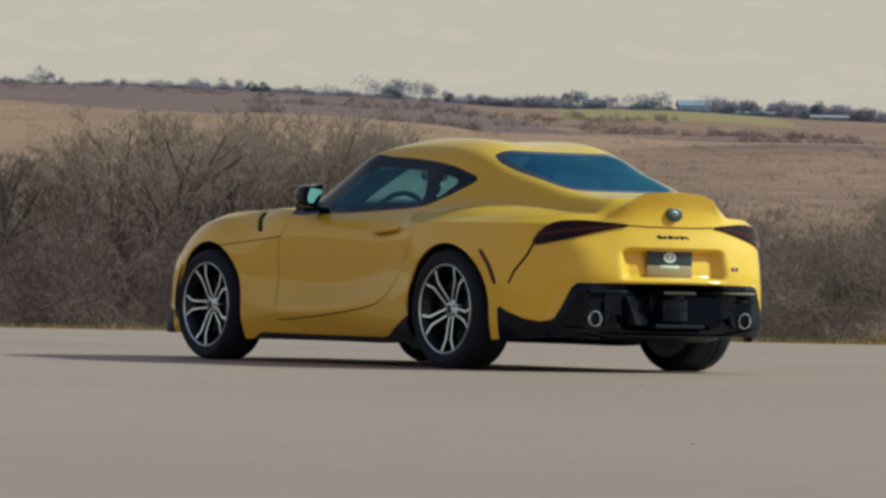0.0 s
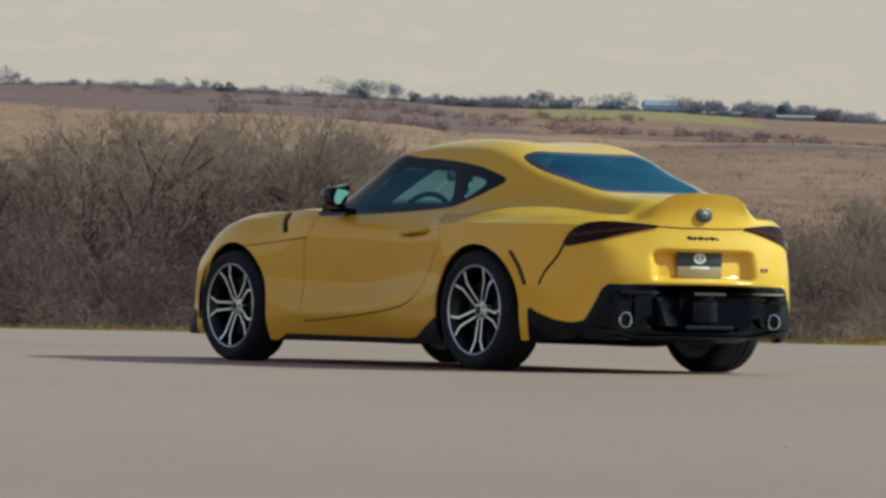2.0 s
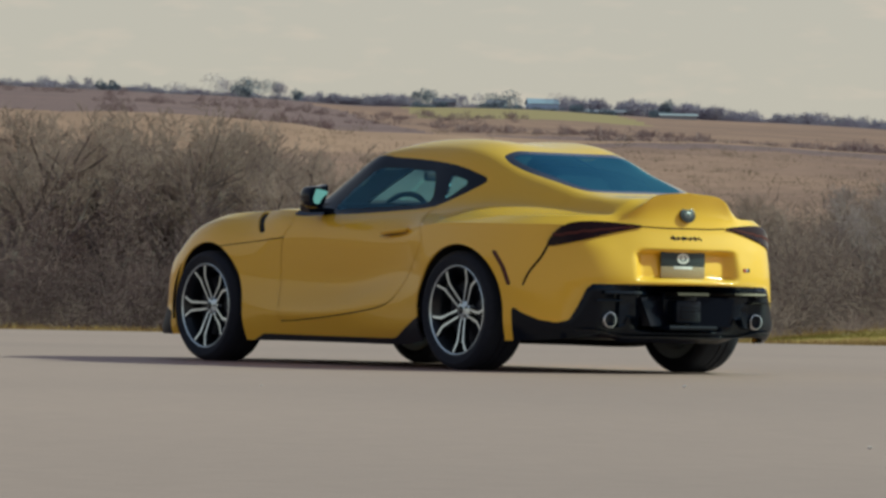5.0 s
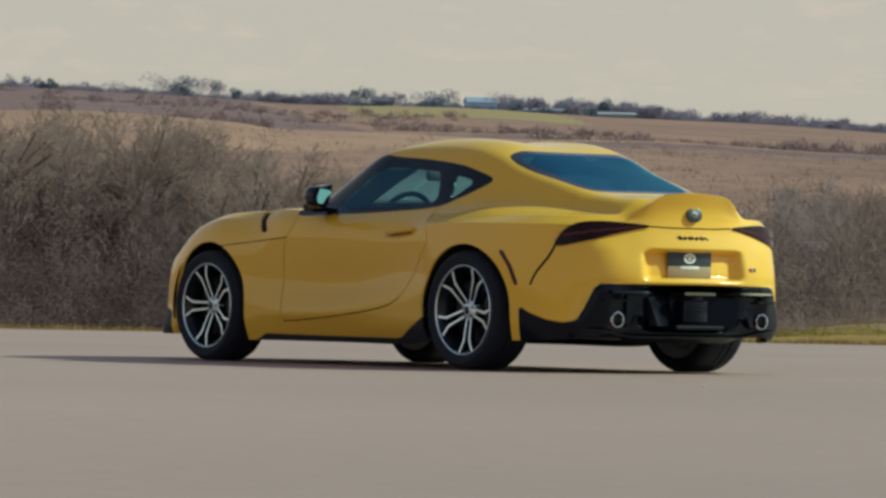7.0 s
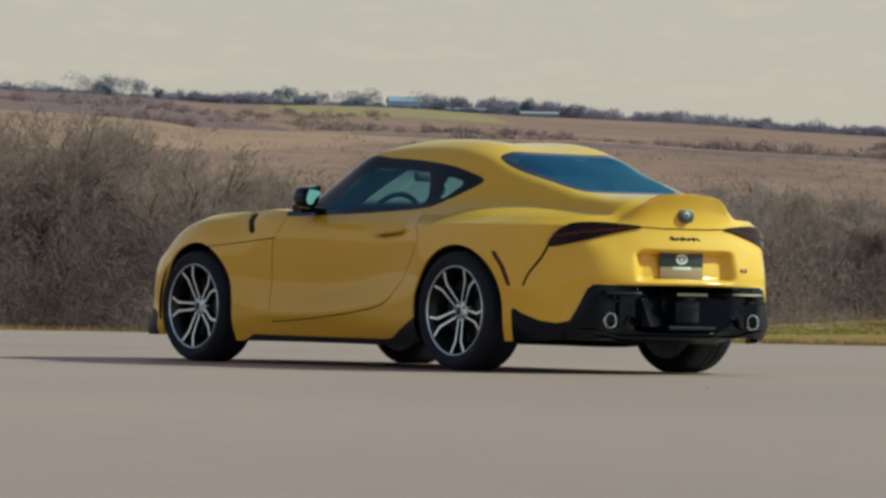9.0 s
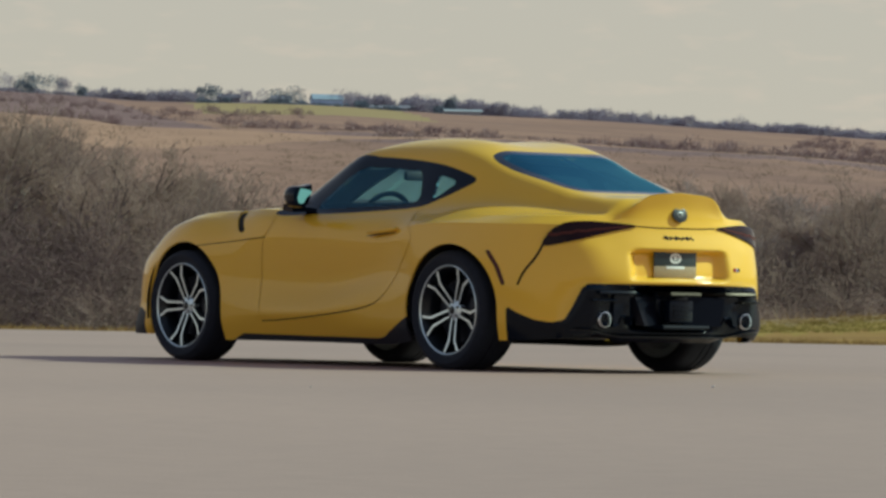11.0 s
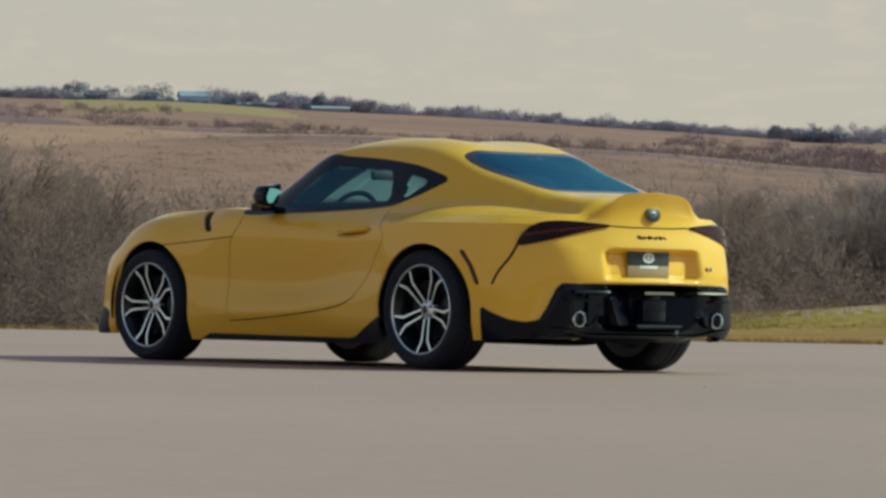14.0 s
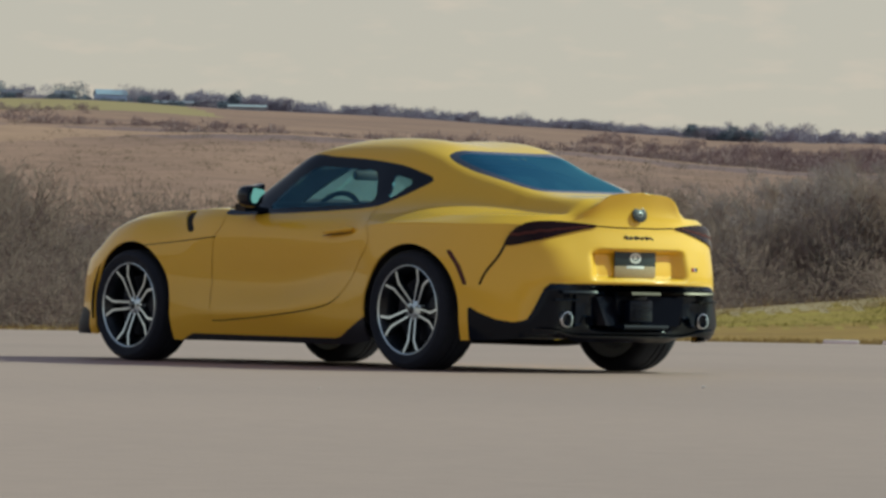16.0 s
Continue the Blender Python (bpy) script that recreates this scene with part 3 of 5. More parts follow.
g, side = side.cut(np.where(side.V[:, 1] > 0.5, poly_dist(xz(side), SKIRT), 1.0))
keep("side_skirt", g)
CORNER = [(2.90, 0.0), (2.90, 0.28), (2.98, 0.305), (3.6, 0.31), (3.6, 0.0)]
g, side = side.cut(poly_dist(xz(side), CORNER))
keep("front_lip", g)

# reflector slit behind the rear wheel, vent slit in the wing
SLIT = [(-0.326, 0.655), (-0.366, 0.655), (-0.434, 0.57), (-0.482, 0.468), (-0.450, 0.468), (-0.398, 0.57)]
g, side = side.cut(np.where(side.V[:, 1] > 0.5, poly_dist(xz(side), SLIT), 1.0))
keep("side_reflector", g.moved(-0.006))
VENT = catmull([(2.078, 0.870), (2.004, 0.870), (1.962, 0.81), (1.915, 0.757), (1.975, 0.752), (2.026, 0.80), (2.072, 0.845)], 6, True)
g, side = side.cut(np.where(side.V[:, 1] > 0.5, poly_dist(xz(side), VENT), 1.0))
keep("wing_vent", g.moved(-0.012))

# gaps between the panels
DOOR = list(catmull([(1.66, 0.90), (1.652, 0.80), (1.715, 0.715), (1.745, 0.58), (1.748, 0.43), (1.722, 0.242)], 8)) + \
    list(catmull([(1.60, 0.246), (1.30, 0.268), (1.0, 0.298), (0.74, 0.335), (0.61, 0.380), (0.53, 0.45), (0.44, 0.56), (0.35, 0.665), (0.330, 0.735), (0.385, 0.805), (0.440, 0.860), (0.470, 0.945)], 8))
SEAMS = [("door_gap", 0.0040, "xz", DOOR), ("bonnet_gap", 0.0034, "xz", catmull([(2.36, 0.668), (2.1, 0.690), (1.85, 0.710), (1.71, 0.722)], 6)),
         ("bumper_gap", 0.0078, "az", catmull([(arc_y(0.775), 0.69), (arc_y(0.80), 0.62), (arc_y(0.835), 0.54), (arc_y(0.85), 0.475)], 6)),
         ("boot_gap", 0.0040, "az", np.array([(-0.2, 0.791), (0.15, 0.790), (arc_y(0.29), 0.796)])),
         ("pillar_gap", 0.0022, "xz", catmull([(-0.41, 1.005), (-0.425, 0.95), (-0.43, 0.885)], 4))]
for seam, w, kind, pts in SEAMS:
    for nm in ("side", "top"):
        s = side if nm == "side" else top
        if kind == "az" and nm == "top":
            continue

        def near(q):
            d = line_dist(xz(q) if kind == "xz" else az(q), pts)
            return np.where(q.V[:, 1] > 0.45, d, 1.0) if kind == "xz" else d

        s = s.refined(near)
        f = near(s) - w
        g, rest = s.cut(f)
        if g.F:
            keep(seam, g.moved(-0.007))
        if nm == "side":
            side = rest
        else:
            top = rest

# doors, wings, bonnet, quarters, bumper, boot lid, roof
door_out = np.array(list(DOOR) + [(0.470, 0.96), (0.6, 1.2), (1.4, 1.2), (1.66, 0.95)])
for nm in ("side", "top"):
    s = side if nm == "side" else top
    g, rest = s.cut(np.where(s.V[:, 1] > 0.5, poly_dist(xz(s), door_out), 1.0))
    keep("door", g)
    if nm == "top":
        f = np.where(rest.V[:, 0] > 1.2, 1.66 - rest.V[:, 0], 1.0)
        g, rest = rest.cut(f)
        keep("bonnet", g)
        g, rest = rest.cut(np.where(rest.V[:, 1] < 0.6, np.maximum(rest.V[:, 0] + 0.50, rest.V[:, 1] - 0.60), 1.0))
        keep("boot_lid", g)
        keep("roof", rest)
    else:
        clam = np.array([(3.6, 1.2), (3.6, 0.56), (3.1, 0.60), (2.8, 0.66), (2.36, 0.668), (1.85, 0.71), (1.70, 0.722), (1.64, 0.80), (1.64, 1.2)])
        g, rest = rest.cut(poly_dist(xz(rest), clam))
        keep("bonnet", g)
        g, rest = rest.cut(1.2 - rest.V[:, 0])
        n, g = g.cut(2.72 - g.V[:, 0])
        keep("front_bumper", n)
        keep("front_wing", g)
        f = np.maximum(rest.V[:, 6] - arc_y(0.29), 0.792 - rest.V[:, 2])
        g, rest = rest.cut(f)
        keep("boot_lid", g)
        bump = np.array([(-0.3, 0.0), (-0.3, 0.80), (arc_y(0.70), 0.80), (arc_y(0.775), 0.69), (arc_y(0.80), 0.62), (arc_y(0.835), 0.54), (arc_y(0.85), 0.475), (arc_x(-0.52), 0.36), (arc_x(-0.50), 0.0)])
        g, rest = rest.cut(poly_dist(az(rest), bump))
        keep("rear_bumper", g)
        keep("rear_wing", rest)

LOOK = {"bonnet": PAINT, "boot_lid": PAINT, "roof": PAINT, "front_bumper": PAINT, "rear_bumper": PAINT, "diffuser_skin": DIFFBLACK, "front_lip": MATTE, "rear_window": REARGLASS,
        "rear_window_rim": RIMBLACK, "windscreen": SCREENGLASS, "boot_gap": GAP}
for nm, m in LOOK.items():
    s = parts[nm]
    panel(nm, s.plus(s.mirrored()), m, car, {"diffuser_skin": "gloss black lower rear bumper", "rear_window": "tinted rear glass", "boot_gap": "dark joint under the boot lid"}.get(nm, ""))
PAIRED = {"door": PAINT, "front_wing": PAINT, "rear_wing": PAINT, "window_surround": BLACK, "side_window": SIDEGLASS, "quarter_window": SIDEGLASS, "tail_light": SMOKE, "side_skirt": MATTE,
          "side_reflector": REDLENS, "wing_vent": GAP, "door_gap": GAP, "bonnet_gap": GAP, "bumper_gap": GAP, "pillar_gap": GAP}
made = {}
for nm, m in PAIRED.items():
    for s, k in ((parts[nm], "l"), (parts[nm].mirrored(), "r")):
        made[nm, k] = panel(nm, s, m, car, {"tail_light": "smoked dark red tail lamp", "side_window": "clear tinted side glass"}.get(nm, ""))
for o in scene.objects:
    if o.name.startswith(("side_window", "quarter_window", "rear_window", "windscreen")) and "rim" not in o.name:
        o.visible_shadow = False

# ---------------------------------------------------------------- the car: wheels


def wheel(cx, cy, cz, radius, width, turn, flip):
    """A wheel on its hub: tyre, rim with five twin spokes, disc and caliper. Built facing +y, its middle at the face."""
    w = new("wheel")
    w.parent = car
    w.matrix_basis = Matrix.Translation((cx, cy, cz)) @ (Matrix.Rotation(math.pi, 4, "Z") if flip else Matrix.Identity(4))
    rr = 0.246
    h = width
    bm = bmesh.new()
    R = radius
    lathe(bm, [(rr - 0.012, -0.012), (rr + 0.004, 0.006), (rr + 0.02, 0.016), (rr + 0.045, 0.020), (R - 0.026, 0.012), (R - 0.010, 0.0), (R - 0.003, -0.016), (R, -0.04), (R, -0.075),
               (R - 0.007, -0.078), (R - 0.007, -0.086), (R, -0.089), (R, -h / 2 - 0.002), (R - 0.007, -h / 2), (R - 0.007, -h / 2 - 0.008), (R, -h / 2 - 0.011), (R, -h + 0.03),
               (R - 0.012, -h + 0.008), (R - 0.03, -h), (rr + 0.03, -h - 0.002), (rr, -h + 0.02)], 72)
    part("tyre", bm, RUBBER, w, "black low-profile tyre")
    bm = bmesh.new()
    lathe(bm, [(rr + 0.001, 0.004), (rr - 0.003, 0.007), (rr - 0.0055, 0.006), (rr - 0.009, 0.001)], 72)
    part("rim_edge", bm, ALLOY, w, "bright machined rim edge")
    bm = bmesh.new()
    lathe(bm, [(rr - 0.009, 0.001), (rr - 0.022, -0.03), (rr - 0.04, -0.06), (rr - 0.035, -h + 0.04), (rr, -h + 0.02)], 48)
    lathe(bm, [(0.01, -0.165), (0.16, -0.165), (rr - 0.036, -0.17)], 48)
    part("barrel", bm, DARKRIM, w, "dark rim barrel")
    bm = bmesh.new()
    lathe(bm, [(rr - 0.09, -0.172), (rr - 0.07, -0.178), (rr - 0.045, -h + 0.018), (rr - 0.012, -h + 0.008), (rr + 0.004, -h + 0.002)], 48)
    part("inner_rim", bm, ALLOY, w, "bare metal inner rim")
    bm = bmesh.new()
    lathe(bm, [(0.05, -0.085), (0.172, -0.085), (0.175, -0.09), (0.175, -0.108), (0.17, -0.112), (0.05, -0.112)], 48)
    part("brake_disc", bm, DISC, w, "grey steel brake disc")
    bm = bmesh.new()
    secs = []
    for a in np.linspace(-0.55, 0.55, 7):
        e = 1.0 if abs(a) < 0.5 else 0.7
        secs.append([(-(0.150 + dr * e) * cos(a), dy * e - 0.095, (0.150 + dr * e) * sin(a)) for dr, dy in ((-0.045, -0.035), (0.035, -0.035), (0.035, 0.03), (-0.03, 0.036))])
    loft(bm, secs)
    part("brake_caliper", bm, MATTE, w, "dark brake caliper")
    # spokes: bright faces on dark flanks
    for k in range(5):
        axis = radians(turn + 72 * k)
        for sgn in (-1, 1):
            bm, bf = bmesh.new(), bmesh.new()
            secs, face = [], []
            for t in (0, 0.15, 0.3, 0.45, 0.6, 0.66, 0.71, 0.78, 0.9, 1.0):
                r = 0.036 + t * (rr - 0.046)
                off = sgn * (0.0175 + 0.011 * t + 0.033 * max(0.0, (t - 0.68) / 0.32))
                half = 0.0070 + 0.0024 * smooth01(0.35, 0.8, t) + 0.001 * smooth01(0.85, 1, t)
                dep = -0.006 - 0.036 * (1 - t) ** 1.2
                u = Vector((-sin(axis), 0, cos(axis)))
                v = Vector((-cos(axis), 0, -sin(axis)))
                p = u * r + v * off
                y = Vector((0, 1, 0))
                secs.append([p - v * (half + 0.004) + y * (dep - 0.032), p + v * (half + 0.004) + y * (dep - 0.032), p + v * half + y * dep, p - v * half + y * dep])
                face.append([p - v * half * 0.86 + y * (dep - 0.002), p + v * half * 0.86 + y * (dep - 0.002), p + v * half * 0.72 + y * (dep + 0.0022), p - v * half * 0.72 + y * (dep + 0.0022)])
            loft(bm, secs)
            loft(bf, face)
            s = part("spoke", bm, DARKRIM, w, "dark-sided twin spoke")
            part("spoke_face", bf, ALLOY, w, "bright machined spoke face")
    bm = bmesh.new()
    lathe(bm, [(0.001, -0.026), (0.022, -0.026), (0.028, -0.029), (0.030, -0.034), (0.048, -0.038), (0.056, -0.046), (0.056, -0.08)], 30)
    part("hub", bm, ALLOY, w, "bright wheel hub")
    bm = bmesh.new()
    lathe(bm, [(0.001, -0.022), (0.018, -0.0225), (0.0225, -0.0255)], 24)
    part("hub_cap", bm, DARKRIM, w, "small dark hub cap")
    for k in range(5):
        bm = bmesh.new()
        a = radians(turn + 36 + 72 * k)
        bmesh.ops.create_cone(bm, cap_ends=True, segments=8, radius1=0.009, radius2=0.007, depth=0.014, matrix=Matrix.Translation((-0.041 * sin(a), -0.034, 0.041 * cos(a))) @ pose(0, 0, 0, -90))
        part("wheel_bolt", bm, STEEL, w)
    return w


wheel(2.47, 0.872, 0.322, 0.3235, 0.230, -20, False)
wheel(0.0, 0.880, 0.327, 0.3285, 0.240, 30.6, False)
wheel(2.47, -0.872, 0.322, 0.3235, 0.230, 12, True)
wheel(0.0, -0.880, 0.327, 0.3285, 0.240, 40, True)

# wheel wells and floor
for cx, cz, y0, wr in ((2.463, 0.325, 0.845, 0.402), (-0.035, 0.33, 0.875, 0.385)):
    for sg in (1, -1):
        bm = bmesh.new()
        rows = []
        for a in np.linspace(-0.22, math.pi + 0.22, 28):
            rows.append([bm.verts.new((cx + wr * cos(a), sg * y, cz + (wr - 0.013) * sin(a))) for y in (y0, 0.72, 0.50)])
        for a, b in zip(rows[:-1], rows[1:]):
            for k in range(2):
                bm.faces.new((a[k], a[k + 1], b[k + 1], b[k]))
        bm.faces.new([r[2] for r in rows])
        part("wheel_well", bm, MATTE, car, "black wheel arch liner")
bm = bmesh.new()
box(bm, (1.22, 0, 0.195), (1.50, 1.50, 0.05), 0.02)
box(bm, (1.20, 0, 0.22), (3.7, 0.96, 0.06), 0.02)
part("underbody", bm, MATTE, car, "black underbody tray")

# ---------------------------------------------------------------- the car: small parts
# door handles, each a blade with the shade under it added as a dark strip
for sg in (1, -1):
    door = made["door", "l" if sg > 0 else "r"]
    bm = bmesh.new()
    secs = []
    for t in np.linspace(0, 1, 9):
        x = 0.735 - 0.255 * t
        h = 0.0155 * min(1, 5 * t + 0.3, 5 * (1 - t) + 0.5)
        y = 0.873 + 0.010 * sin(t * math.pi)
        z = 0.748 + 0.020 * t
        secs.append([(x, sg * (y - 0.014), z - h), (x, sg * (y + 0.004), z - h * 0.8), (x, sg * (y + 0.009), z), (x, sg * (y + 0.004), z + h * 0.8), (x, sg * (y - 0.014), z + h)])
    loft(bm, secs)
    part("door_handle", bm, PAINT, door, "body-coloured door handle")
    # thin black strip laid on the skin for the shade below the blade
    bm = bmesh.new()
    secs = []
    for t in np.linspace(0, 1, 7):
        x = 0.740 - 0.25 * t
        z = 0.729 + 0.018 * t
        h = 0.0018 * sin(math.pi * min(1, t + 0.1)) + 0.001
        secs.append([(x, sg * 0.868, z - h), (x, sg * 0.8745, z - h), (x, sg * 0.8745, z + h), (x, sg * 0.868, z + h)])
    loft(bm, secs)
    part("handle_recess", bm, GAP, door, "thin black strip drawn as the shade under the handle")

# mirrors
for sg in (1, -1):
    m = new("door_mirror")
    m.parent = car
    bm = bmesh.new()
    secs = []
    for t, s in ((0, 0.55), (0.12, 0.82), (0.35, 0.98), (0.65, 1.0), (0.9, 0.97), (1.0, 0.93)):
        x = 1.345 - 0.115 * t
        rim_ = catmull([(0.078, 0.006), (0.066, 0.038), (0.040, 0.056), (-0.030, 0.062), (-0.076, 0.072), (-0.080, 0.048), (-0.070, 0.010), (-0.050, -0.040), (-0.010, -0.066), (0.040, -0.060), (0.070, -0.034)], 3, True)
        secs.append([(x - 0.15 * u * s, sg * (0.952 + u * s), 0.950 + v * s) for u, v in rim_])
    loft(bm, secs)
    part("housing", bm, BLACK, m, "gloss black mirror housing")
    bm = bmesh.new()
    nrm_ = Vector((-0.95, 0.25 * sg, 0.17)).normalized()
    hor = Vector((0, 0, 1)).cross(nrm_).normalized()
    ver = nrm_.cross(hor)
    mid = Vector((1.214, sg * 0.950, 0.950))
    face = catmull([(-0.041, 0.036), (-0.020, 0.044), (0.020, 0.038), (0.043, 0.030), (0.040, 0.014), (0.020, 0.000), (0.004, -0.020), (-0.010, -0.040), (-0.034, -0.041), (-0.043, -0.020)], 4, True)
    bm.faces.new([bm.verts.new(mid + hor * sg * u + ver * v) for u, v in face])
    bmesh.ops.recalc_face_normals(bm, faces=bm.faces[:])
    bm.normal_update()
    if bm.faces[:][0].normal.x > 0:
        bmesh.ops.reverse_faces(bm, faces=bm.faces[:])
    part("mirror_glass", bm, MIRRORGLASS, m, "pale green-tinted mirror glass", smooth=False)
    bm = bmesh.new()
    loft(bm, [[(1.44 - 0.09 * k, sg * y, z) for k, z in ((0, 0.868), (1, 0.862), (1, 0.885 + (y - 0.76) * 0.12), (0, 0.888 + (y - 0.76) * 0.12))] for y in (0.755, 0.80, 0.86, 0.93)])
    part("mirror_foot", bm, BLACK, m, "black mirror stalk")

# lamps: inner light bars and reflectors behind the smoked lens
for k, sg in (("l", 1), ("r", -1)):
    lamp = made["tail_light", k]
    bm = bmesh.new()
    secs = []
    for t in np.linspace(0, 1, 12):
        a = 0.34 + t * 0.47
        i = int(np.argmin(np.abs(SIDE_ARC[:, 0] - a)))
        j = int(np.argmin(np.abs(SIDE[i, :, 2] - (0.795 - 0.052 * t))))
        p = SIDE[i, j]
        n = (SIDE[min(i + 1, NU - 1), j] - SIDE[max(i - 1, 0), j])
        n = np.array([n[1], -n[0], 0]) / np.hypot(n[0], n[1])
        p = p + n * 0.0120
        h = 0.005 + 0.006 * t
        secs.append([(p[0] - n[0] * 0.01, sg * (p[1] - n[1] * 0.01), p[2] - h), (p[0] + n[0] * 0.002, sg * (p[1] + n[1] * 0.002), p[2] - h * 0.7), (p[0] + n[0] * 0.002, sg * (p[1] + n[1] * 0.002), p[2] + h * 0.7), (p[0] - n[0] * 0.01, sg * (p[1] - n[1] * 0.01), p[2] + h)])
    loft(bm, secs)
    part("light_bar", bm, REDLENS, lamp, "dark red light bar")


def tail_point(y, z, out=0.0):
    """A place on the tail's skin and its outward way."""
    i = int(np.argmin(np.abs(SIDE_ARC[:, 0] - arc_y(abs(y)))))
    j = int(np.argmin(np.abs(SIDE[i, :, 2] - z)))
    p = SIDE[i, j]
    t = SIDE[min(i + 3, NU - 1), j] - SIDE[max(i - 3, 0), j]
    n = Vector((t[1], -t[0], 0)).normalized() if i < NU - 2 else Vector((-1, 0, 0))
    n.y *= 1 if y >= 0 else -1
    return Vector((p[0], p[1] * (1 if y >= 0 else -1), z)) + n * out, n


# round badge, script and small badge: plain shapes in their colours
badge = new("badge")
badge.parent = car
p, n = tail_point(0, 0.866)
for nm, r0, r1, dy, m in (("disc", 0.0, 0.052, 0.006, MATTE), ("ring", 0.047, 0.053, 0.008, DARKSTEEL), ("inner_ring", 0.014, 0.021, 0.008, STEEL)):
    bm = bmesh.new()
    lathe(bm, [(max(r0, 0.001), 0.0), (max(r0, 0.001), dy), (r1 - 0.003, dy), (r1, dy - 0.002), (r1, 0.0)], 32)
    bmesh.ops.transform(bm, matrix=Matrix.Translation((p.x - 0.004, 0, 0.864)) @ pose(0, 0, 0, 0, 0, 90) @ pose(0, 0, 0, 12) @ Matrix.Diagonal((1, 1, 0.80, 1)), verts=bm.verts[:])
    part(nm, bm, m, badge, {"disc": "dark oval badge", "ring": "chrome badge ring"}.get(nm, ""))
script = new("script_badge")
script.parent = car
for y, h, tall in ((0.098, 0.020, 0.018), (0.066, 0.014, 0.012), (0.038, 0.013, 0.018), (0.010, 0.012, 0.013), (-0.018, 0.012, 0.012), (-0.050, 0.018, 0.014), (-0.086, 0.022, 0.005)):
    bm = bmesh.new()
    q, n = tail_point(y, 0.738, 0.002)
    box(bm, (0, 0, 0), (0.004, h * 1.5, tall), 0.0015, Matrix.Shear("XZ", 4, (0, 0)) @ Matrix.Rotation(0.45, 4, "X"))
    bmesh.ops.transform(bm, matrix=Matrix.Translation(q), verts=bm.verts[:])
    part("stroke", bm, BLACK, script)
bm = bmesh.new()
secs = []
for y in np.linspace(0.105, -0.095, 15):
    q, n = tail_point(y, 0.738, 0.002)
    z = 0.734 + 0.007 * sin(y * 150)
    secs.append([(q.x + dx, y, z + dz) for dx, dz in ((-0.001, -0.0035), (-0.003, 0.0), (-0.001, 0.0035), (0.004, 0.0))])
loft(bm, secs)
part("script_line", bm, BLACK, script, "flowing black joining stroke")
small = new("small_badge")
small.parent = car
for dy, m in ((0.016, RED), (-0.006, CHROME), (-0.026, BLACK)):
    bm = bmesh.new()
    q, n = tail_point(-0.405 + dy, 0.572, 0.002)
    box(bm, q, (0.004, 0.017, 0.020), 0.001)
    part("stroke", bm, m, small)

# plate in the hollow
plate = new("plate")
plate.parent = car
px_ = tail_point(0.0, 0.60)[0].x - 0.012
for nm, z0, z1, m, d in (("upper_field", 0.585, 0.668, PLATEDARK, 0), ("lower_field", 0.523, 0.585, PLATETAN, 0)):
    bm = bmesh.new()
    box(bm, (px_, 0.02, (z0 + z1) / 2), (0.006, 0.305, z1 - z0), 0.001)
    part(nm, bm, m, plate, {"upper_field": "dark upper half of the plate", "lower_field": "tan lower half of the plate"}[nm])
bm = bmesh.new()
lathe(bm, [(0.020, 0.0), (0.020, 0.002), (0.033, 0.002), (0.033, 0.0)], 24)
bmesh.ops.transform(bm, matrix=Matrix.Translation((px_ - 0.003, 0.02, 0.628)) @ pose(0, 0, 0, 0, 0, 90) @ Matrix.Diagonal((1.25, 1, 0.85, 1)), verts=bm.verts[:])
part("oval", bm, WHITE, plate, "white oval on the plate")
bm = bmesh.new()
lathe(bm, [(0.001, 0.002), (0.014, 0.002), (0.014, 0.0)], 20)
bmesh.ops.transform(bm, matrix=Matrix.Translation((px_ - 0.003, 0.02, 0.630)) @ pose(0, 0, 0, 0, 0, 90) @ Matrix.Diagonal((1, 1, 0.9, 1)), verts=bm.verts[:])
part("oval_centre", bm, WHITE, plate)
bm = bmesh.new()
box(bm, (px_ - 0.003, 0.02, 0.578), (0.003, 0.13, 0.016), 0.0005)
part("bar", bm, WHITE, plate, "white bar on the plate")

